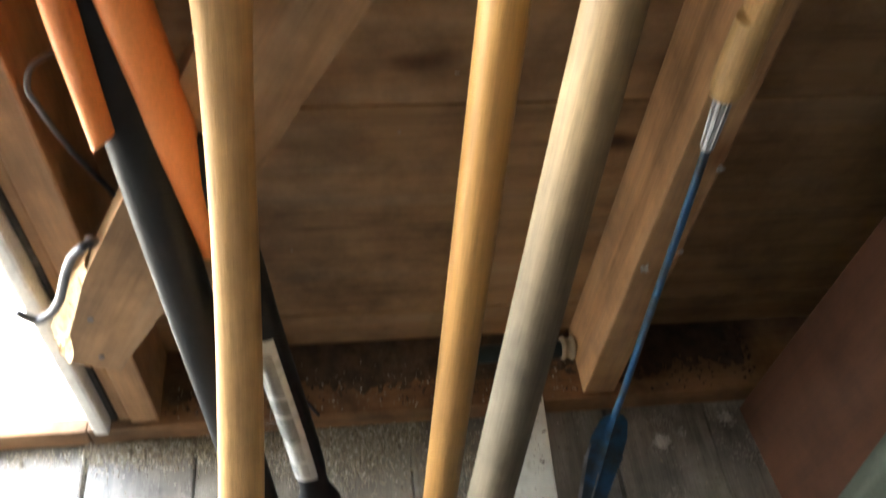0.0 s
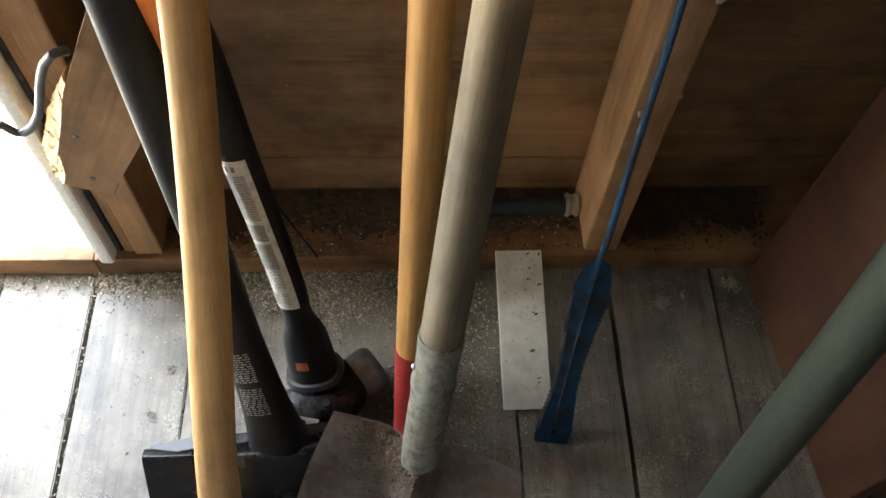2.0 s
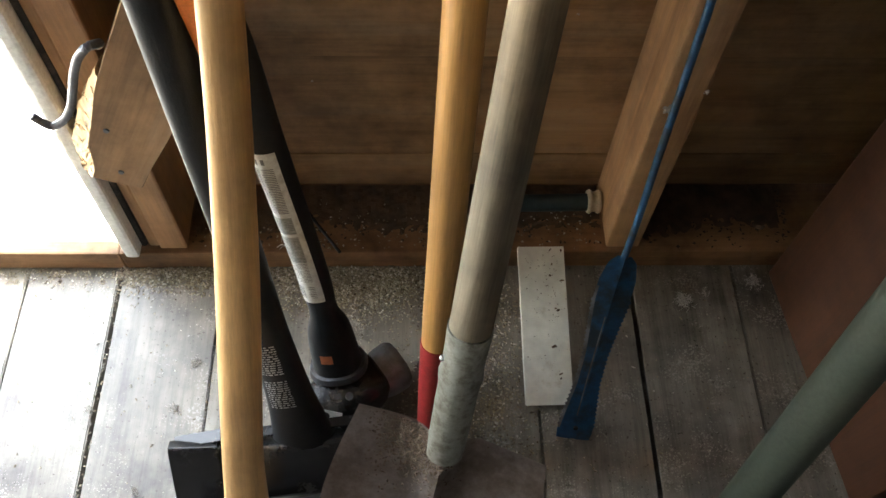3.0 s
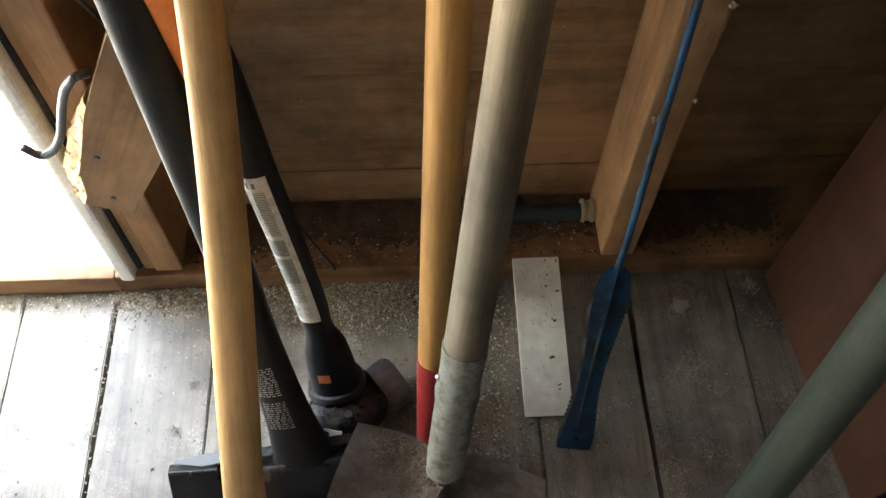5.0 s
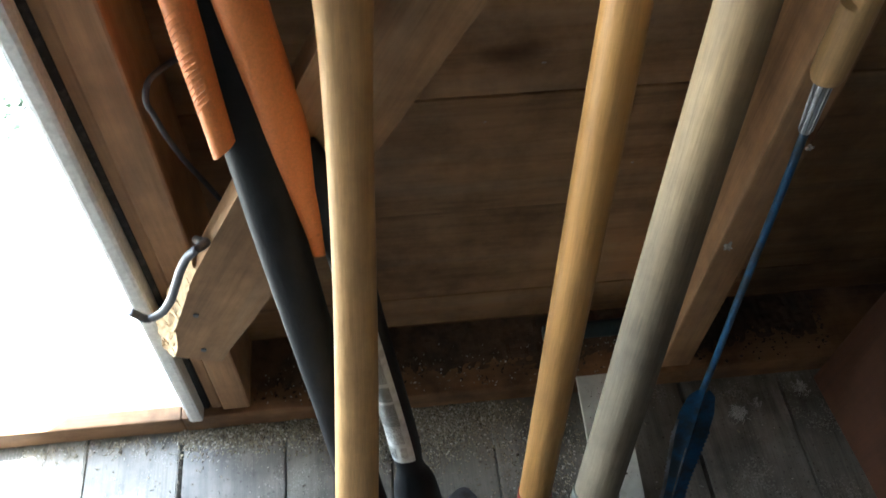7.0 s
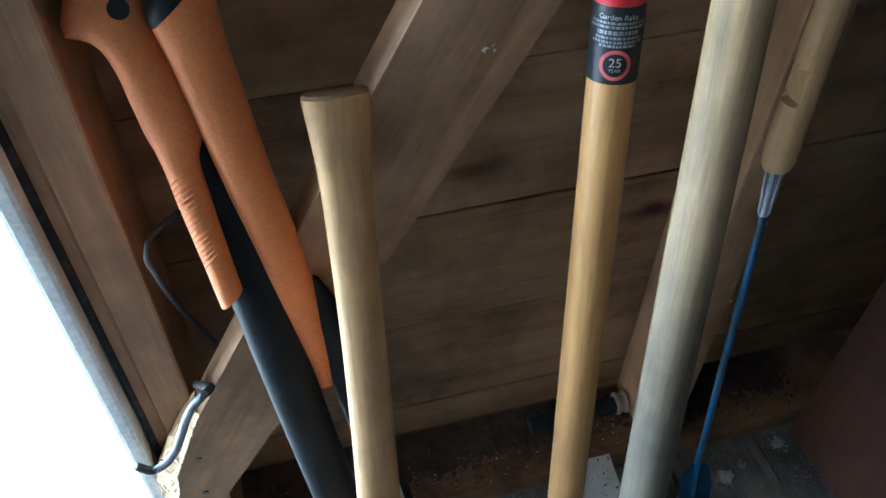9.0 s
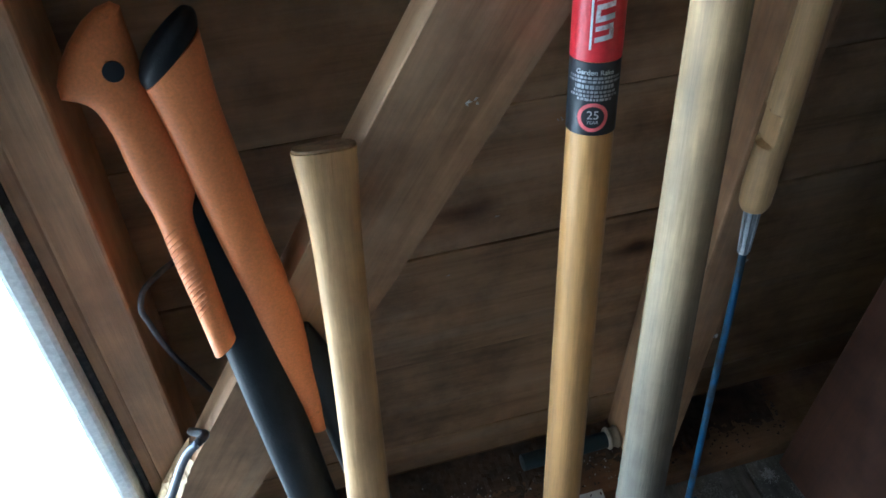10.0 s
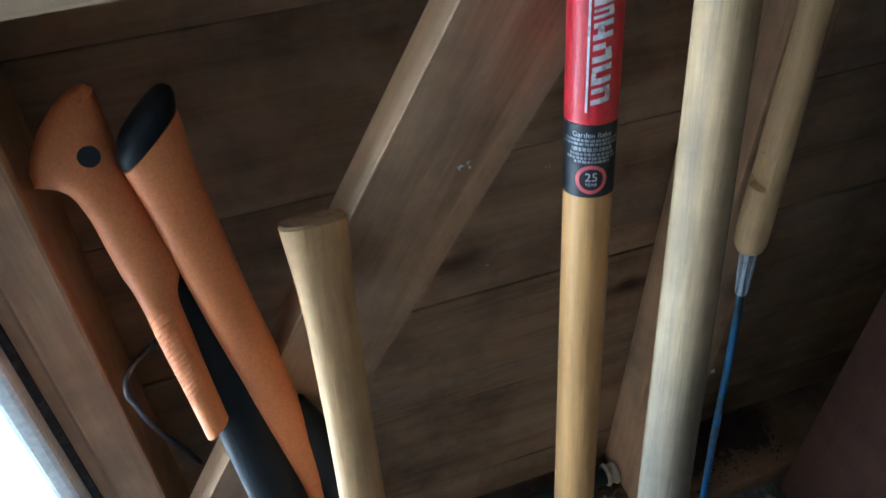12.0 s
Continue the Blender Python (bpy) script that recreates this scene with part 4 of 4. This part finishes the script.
    m = Matrix((sx, ay, nn)).transposed().to_4x4()
    m.translation = top + ay * (0.93 * Lb) + nn * 0.0012
    bmesh.ops.create_cone(bm, cap_ends=True, segments=12, radius1=0.0028, radius2=0.0028, depth=0.002, matrix=m)
    part("rivet_hole", bm, BLACKLABEL, bl)


felling_axe()
splitting_axe()
sledge()
garden_rake()
BL_MID, BL_X, BL_Y, BL_N, BL_H, blade_height = shovel()
weed_cutter()

# ---- other things ----
# white strip that leans on the sill
e0, e1 = Vector((0.4625, 0.800, 0.003)), Vector((0.4590, 0.9945, 0.0560))
ey = (e1 - e0).normalized()
ex = Vector((1, 0.02, 0)); ex = (ex - ey * ex.dot(ey)).normalized()
bm = worn(box(-0.030, 0.030, 0, (e1 - e0).length, 0, 0.006, 0.0012), 0.0006, 20, 3)
solid("white_strip", oriented(bm, e0, ex, ey, ex.cross(ey)), WHITE, e0, "speckled dirty white plastic strip leaning on the sill plate", "plastic strip")

rng = random.Random(77)
spots = []
sizes = []
for _ in range(110):
    a, b2 = rng.triangular(-0.028, 0.029, 0.012), rng.triangular(0.005, 0.198, 0.18)
    spots.append(tuple(e0 + ex * a + ey * b2 + ex.cross(ey) * 0.0062))
    sizes.append(rng.uniform(0.0003, 0.0009))
for a, b2, r in ((0.010, 0.072, 0.0036), (0.017, 0.038, 0.0024), (0.016, 0.032, 0.0020), (0.024, 0.156, 0.0026), (0.010, 0.163, 0.0018), (0.018, 0.118, 0.0022), (0.015, 0.120, 0.0016), (0.026, 0.196, 0.0024), (0.012, 0.197, 0.0020), (0.013, 0.178, 0.0018)):
    spots.append(tuple(e0 + ex * a + ey * b2 + ex.cross(ey) * 0.0062))
    sizes.append(r)
v, f = scatter(spots, sizes, 0.5, 78, 7)
stuff("strip_dirt", v, f, SOIL, "dark specks of dirt on the white strip", "dirt")

# grey-green pole with a yellow end
pole = thing("pole", (0.642, 0.642, 0), "grey-green round pole with a yellow end, standing on the planks", "pole")
d = Vector((0.030, 0.080, 0.377)).normalized()
q0 = Vector((0.642, 0.642, 0.012))
part("tube", straight(q0 + d * 0.008, q0 + d * 1.30, 0.0235, n=4).mesh(rings=10, segs=32), GREEN, pole)
part("end_cap", straight(q0, q0 + d * 0.010, 0.0222, n=3).mesh(rings=3, segs=32, cap=0.003), YELLOW, pole, "yellow plastic end")

# red-brown boarded crate at the side
crate = thing("wooden_cabinet", (0.79, 0.68, 0), "red-brown boarded wooden cabinet standing against the wall", "cabinet")


def skewed(bm):
    """The cabinet stands a little askew to the wall."""
    for q in bm.verts:
        q.co.x += (0.985 - q.co.y) * 0.10
    return bm


for y0, y1 in ((0.672, 0.796), (0.7975, 0.985)):
    part("side_board", skewed(worn(box(0.776, 0.797, y0, y1, 0.004, 1.30, 0.003), 0.0015, 10, 3)), PANEL, crate, smooth=False)
part("front_board", skewed(worn(box(0.7985, 1.25, 0.676, 0.698, 0.05, 1.30, 0.003), 0.0015, 10, 3)), PANEL, crate, smooth=False)
part("top_board", skewed(box(0.776, 1.25, 0.672, 0.985, 1.302, 1.325, 0.003)), PANEL, crate, smooth=False)

# dark tube with a cream collar, lying on the sill
tube = thing("tube", (0.48, 1.066, 0.041), "dark tube with a cream collar lying on the sill plate", "tube")
part("body", straight((0.40, 1.064, 0.0545), (0.531, 1.066, 0.0545), 0.0118, n=4).mesh(rings=6, segs=24, cap=0.002), TUBE, tube)
cl = Sweep([(0.5275, 1.066, 0.056, 0.0150, 0.0150), (0.531, 1.066, 0.056, 0.0165, 0.0165), (0.5345, 1.066, 0.056, 0.0140, 0.0140), (0.5385, 1.066, 0.056, 0.0140, 0.0140), (0.5425, 1.066, 0.056, 0.0165, 0.0165), (0.5455, 1.066, 0.056, 0.0150, 0.0150)], side=(0, 0, 1))
part("collar", cl.mesh(rings=24, segs=24), CREAM, tube, "cream ribbed collar")

# iron hook and its wire, hung over the brace
bm = rod([(0.050, 1.04, 0.606), (0.031, 1.022, 0.609), (0.017, 1.010, 0.604), (0.0125, 1.004, 0.592), (0.0135, 1.006, 0.573), (0.019, 1.02, 0.508), (0.029, 1.034, 0.452), (0.036, 1.042, 0.415)], 0.0026, 10, 60)
solid("bent_wire", bm, IRON, (0.02, 1.05, 0.45), "dark bent iron wire hanging behind the brace", "wire", smooth=True)
bm = rod([(0.016, 0.990, 0.428), (0.0265, 0.972, 0.448), (0.0325, 0.958, 0.463), (0.028, 0.951, 0.467), (0.018, 0.950, 0.458), (0.0075, 0.950, 0.440), (-0.003, 0.950, 0.415), (-0.015, 0.950, 0.388), (-0.028, 0.949, 0.371), (-0.040, 0.949, 0.364), (-0.052, 0.948, 0.379)], 0.0041, 12, 60)
solid("iron_hook", bm, IRON, (0.0, 0.96, 0.42), "dark iron hook with a curled tip beside the doorway", "hook", smooth=True)
bm = rod([(0.138, 1.075, 0.058), (0.165, 1.04, 0.048), (0.199, 0.996, 0.043)], 0.0022, 8)
solid("iron_pin", bm, BLACKPL, (0.17, 1.03, 0.045), "thin dark iron pin lying on the sill plate", "pin", smooth=True)

# pale knot and nails on the studs
for x, y, z, r in ((0.556, FRONT - 0.001, 0.326, 0.006), (0.590, FRONT, 0.478, 0.004), (0.590, FRONT, 0.352, 0.003)):
    spots = [(x + random.uniform(-r, r) * 0.7, y - 0.001, z + random.uniform(-r, r)) for _ in range(14)]
    v, f = scatter(spots, [random.uniform(0.3, 0.6) * r for _ in spots], 1.0, 31)
    stuff("sap_lump", v, f, FLUFF, "pale lump of dried sap on the stud", "sap lump")

for x, y, z, r in ((0.275, 0.967, 0.767, 0.0042), (0.409, BOARDS - 0.002, 0.626, 0.003), (0.352, BOARDS - 0.002, 0.515, 0.002), (0.30, BOARDS - 0.002, 0.44, 0.0018), (0.47, BOARDS - 0.002, 0.36, 0.002), (0.18, BOARDS - 0.002, 0.255, 0.0016)):
    spots = [(x + random.uniform(-r, r), y, z + random.uniform(-r, r) * 0.6) for _ in range(6)]
    v, f = scatter(spots, [random.uniform(0.3, 0.6) * r for _ in spots], 1.0, 32)
    stuff("pale_speck", v, f, FLUFF, "pale speck stuck to the wood", "speck")

# ---- loose dirt ----
rng = random.Random(21)
spots, sizes = [], []
for _ in range(9000):
    k = rng.random()
    if k < 0.42:
        x, y = rng.gauss(0.215, 0.055), 0.992 - abs(rng.gauss(0, 0.034))
    elif k < 0.60:
        x, y = rng.uniform(-0.30, 0.36), 0.993 - abs(rng.gauss(0, 0.012))
    elif k < 0.89:
        x, y = rng.gauss(0.375, 0.040), rng.uniform(0.72, 0.98)
    else:
        x, y = rng.uniform(-0.35, 0.80), rng.uniform(0.45, 0.99)
    spots.append((x, min(y, 0.994), 0.0005 + (0.004 * rng.random() if k < 0.42 and y > 0.955 else 0)))
    sizes.append(rng.uniform(0.0008, 0.0021) if k < 0.9 else rng.uniform(0.0007, 0.0021))
for _ in range(5200):
    x = rng.uniform(-0.10, 0.33) if rng.random() < 0.7 else rng.gauss(0.23, 0.05)
    y = 0.9955 - abs(rng.gauss(0, 0.017 + 0.012 * math.exp(-((x - 0.22) / 0.08) ** 2)))
    spots.append((x, y, 0.0005 + 0.006 * rng.random() * max(0, 1 - (0.9955 - y) / 0.03)))
    sizes.append(rng.uniform(0.0010, 0.0026))
for _ in range(620):
    spots.append((rng.gauss(0.385, 0.035), rng.uniform(0.70, 0.95), 0.0008))
    sizes.append(rng.uniform(0.0016, 0.0029))
v, f = scatter(spots, sizes, 0.7, 22)
stuff("sawdust", v, f, SAWDUST, "pale sawdust grains scattered on the planks", "sawdust")
spots = [(gx + rng.gauss(0, 0.0022), rng.uniform(0.5, 0.985), -0.0035 + 0.003 * rng.random()) for gx in (-0.0945, 0.4505, 0.041) for _ in range(160)]
v, f = scatter(spots, [rng.uniform(0.0007, 0.0022) for _ in spots], 0.7, 26)
stuff("gap_dirt", v, f, SAWDUST, "pale grit caught in the gaps between planks", "grit")
spots = [(rng.uniform(0.02, 0.54), rng.uniform(1.0, 1.1), 0.042) for _ in range(500)]
v, f = scatter(spots, [rng.uniform(0.0008, 0.0022) for _ in spots], 0.7, 23)
stuff("sill_dust", v, f, SAWDUST, "sawdust and dirt lying on the sill plate", "sawdust")
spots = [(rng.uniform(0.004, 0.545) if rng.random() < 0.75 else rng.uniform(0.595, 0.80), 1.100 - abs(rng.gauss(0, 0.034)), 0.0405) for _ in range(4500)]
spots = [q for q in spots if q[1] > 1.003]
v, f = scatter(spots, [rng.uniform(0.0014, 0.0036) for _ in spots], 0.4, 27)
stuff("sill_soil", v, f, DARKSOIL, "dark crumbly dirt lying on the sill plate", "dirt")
spots, sizes = [], []
for _ in range(1500):
    x, y = rng.gauss(-0.034, 0.019), 0.003 + abs(rng.gauss(0.0, 0.032))
    pile = 0.006 * math.exp(-((x + 0.03) / 0.02) ** 2 - y / 0.03)
    p = BL_MID + BL_X * x + BL_Y * y + BL_N * (blade_height(x, y / BL_H, x / 0.1) + 0.0002 + pile * rng.random())
    spots.append(tuple(p))
    sizes.append(rng.uniform(0.0007, 0.0024))
v, f = scatter(spots, sizes, 0.8, 24)
stuff("soil", v, f, SOIL, "dry soil crumbs caught on the shovel blade", "soil")


def straws(name, c, n, spread, length, rise, mat, label, category, seed):
    rs = random.Random(seed)
    verts, faces = [], []
    for _ in range(n):
        p = Vector(c) + Vector((rs.gauss(0, spread), rs.gauss(0, spread), abs(rs.gauss(0, rise)) + 0.001))
        a = rs.uniform(0, 6.28)
        d2 = Vector((math.cos(a), math.sin(a), rs.uniform(-0.3, 0.5))) * length * rs.uniform(0.5, 1.1)
        q = Vector((-d2.y, d2.x, 0)).normalized() * 0.0003
        m2 = p + d2 * 0.5 + Vector((0, 0, length * rs.uniform(0, 0.3)))
        k = len(verts)
        for o in (p, m2, p + d2):
            verts += [tuple(o + q), tuple(o - q), tuple(o + Vector((0, 0, 0.0007)))]
        for i in (0, 3):
            for j in range(3):
                faces.append((k + i + j, k + i + (j + 1) % 3, k + i + 3 + (j + 1) % 3, k + i + 3 + j))
    return stuff(name, verts, faces, mat, label, category)


c = BL_MID + BL_X * -0.026 + BL_Y * 0.034 + BL_N * 0.010
straws("dry_roots", c, 11, 0.008, 0.017, 0.002, ROOT, "pale dry roots tangled on the shovel blade", "roots", 41)
straws("cobweb_tuft", (0.652, 0.943, 0.0), 190, 0.0048, 0.0065, 0.004, FLUFF, "pale tuft of cobweb fluff on a plank", "fluff", 42)
straws("cobweb_tuft", (0.752, 0.972, 0.0), 130, 0.0045, 0.006, 0.003, FLUFF, "pale tuft of cobweb fluff on a plank", "fluff", 43)
straws("cobweb_tuft", (0.165, 0.905, 0.22), 18, 0.004, 0.010, 0.003, FLUFF, "wisp of fluff on the maul shaft", "fluff", 44)
for i, (x, y, r) in enumerate(((0.62, 0.797, 0.011), (0.005, 0.80, 0.012), (-0.02, 0.84, 0.007), (0.60, 0.70, 0.006), (0.66, 0.71, 0.007), (-0.125, 0.92, 0.007), (0.55, 0.735, 0.006))):
    straws("wood_chip", (x, y, 0.0), 1, 0.0005, r, 0.0006, SOIL, "small dark splinter lying on a plank", "splinter", 60 + i)
for i, (x, y) in enumerate(((0.003, 0.80), (0.685, 0.955), (-0.03, 0.70), (-0.100, 0.80), (0.02, 0.86))):
    straws("cobweb_tuft", (x, y, 0.0), 26, 0.0028, 0.005, 0.0015, FLUFF, "small pale tuft of fluff on a plank", "fluff", 80 + i)

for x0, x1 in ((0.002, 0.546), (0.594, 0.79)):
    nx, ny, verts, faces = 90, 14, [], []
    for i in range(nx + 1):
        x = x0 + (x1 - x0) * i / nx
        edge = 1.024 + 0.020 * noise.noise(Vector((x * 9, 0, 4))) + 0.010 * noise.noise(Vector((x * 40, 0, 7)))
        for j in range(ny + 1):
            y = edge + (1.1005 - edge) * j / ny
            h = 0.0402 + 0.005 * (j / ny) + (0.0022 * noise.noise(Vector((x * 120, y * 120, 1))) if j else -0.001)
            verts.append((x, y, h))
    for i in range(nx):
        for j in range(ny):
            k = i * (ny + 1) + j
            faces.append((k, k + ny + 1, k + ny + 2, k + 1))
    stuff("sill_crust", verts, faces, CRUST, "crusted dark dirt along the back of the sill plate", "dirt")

# ---- boards of the wall and planks of the floor, piece by piece ----
back = thing("wall_back", (0, BOARDS, 0), "back wall of horizontal brown boards behind the studs", "wall", kind="structure")
SEAMS = [0.043, 0.112, 0.294, 0.474, 0.652, 0.827, 1.005, 1.18, 1.36, 1.54, 1.72, 1.90, ROOM_H]
for i, (z0, z1) in enumerate(zip(SEAMS, SEAMS[1:])):
    x0 = -0.0625 if z1 < DOOR_H else ROOM_L
    dy = 0.0012 * math.sin(i * 2.3)
    bm = worn(box(-0.062, ROOM_R, BOARDS + dy, BOARDS + 0.022, z0 + 0.0005, z1 - 0.0005, 0.0018), 0.0006, 8, 5)
    part("board", bm, SIDING, back, smooth=False)
for i, (z0, z1) in enumerate(zip(SEAMS, SEAMS[1:])):
    part("board", box(ROOM_L, DOOR_L - 0.012, BOARDS, BOARDS + 0.022, z0 + 0.0012, z1 - 0.0012, 0.0016), SIDING, back, smooth=False)
# Unseen panel added to stop daylight leaking through the board seams.
part("leak_panel", box(-0.062, ROOM_R, BOARDS + 0.0235, BOARDS + 0.030, 0.0425, ROOM_H, 0.0), RUBBER, back, "unseen added panel that blocks light behind the boards", smooth=False)
part("board", box(DOOR_L - 0.011, -0.063, BOARDS + 0.03, BOARDS + 0.05, DOOR_H, ROOM_H, 0.001), SIDING, back, smooth=False)

floor = thing("floor", (0, 0, 0), "worn grey-brown plank floor with dark gaps", "floor", kind="structure")
part("subfloor", box(ROOM_L, ROOM_R, ROOM_B, 1.0185, -0.16, -0.03, 0.0), RUBBER, floor, "dark space below the planks", smooth=False)
GAPS = [ROOM_L, -1.32, -1.18, -1.04, -0.90, -0.76, -0.62, -0.48, -0.345, -0.217, -0.0945, 0.041, 0.178, 0.315, 0.4505, 0.5865, 0.7275, 0.868, 1.008, 1.148, 1.288, 1.40, ROOM_R]
GAPW = {9: 0.0014, 10: 0.0031, 11: 0.0006, 14: 0.0014, 15: 0.0031, 16: 0.0011}
for i, (x0, x1) in enumerate(zip(GAPS, GAPS[1:])):
    dz = -0.0008 - 0.0008 * math.sin(i * 1.7)
    bm = box(x0 + GAPW.get(i, 0.0009), x1 - GAPW.get(i + 1, 0.0009), ROOM_B, 1.0175, -0.03, dz, 0.0)
    bmesh.ops.bevel(bm, geom=[e for e in bm.edges if min(e.verts[0].co.z, e.verts[1].co.z) > dz - 1e-6], offset=0.0016, segments=2, affect="EDGES")
    bmesh.ops.subdivide_edges(bm, edges=[e for e in bm.edges if e.calc_length() > 1], cuts=60)
    for q in bm.verts:
        if q.co.z > -0.02:
            q.co.x += 0.0012 * noise.noise(Vector((q.co.x * 3, q.co.y * 14, i)))
            q.co.z += 0.0007 * noise.noise(Vector((q.co.x * 9, q.co.y * 6, i + 9)))
    part("plank", bm, PLANK, floor, smooth=False)
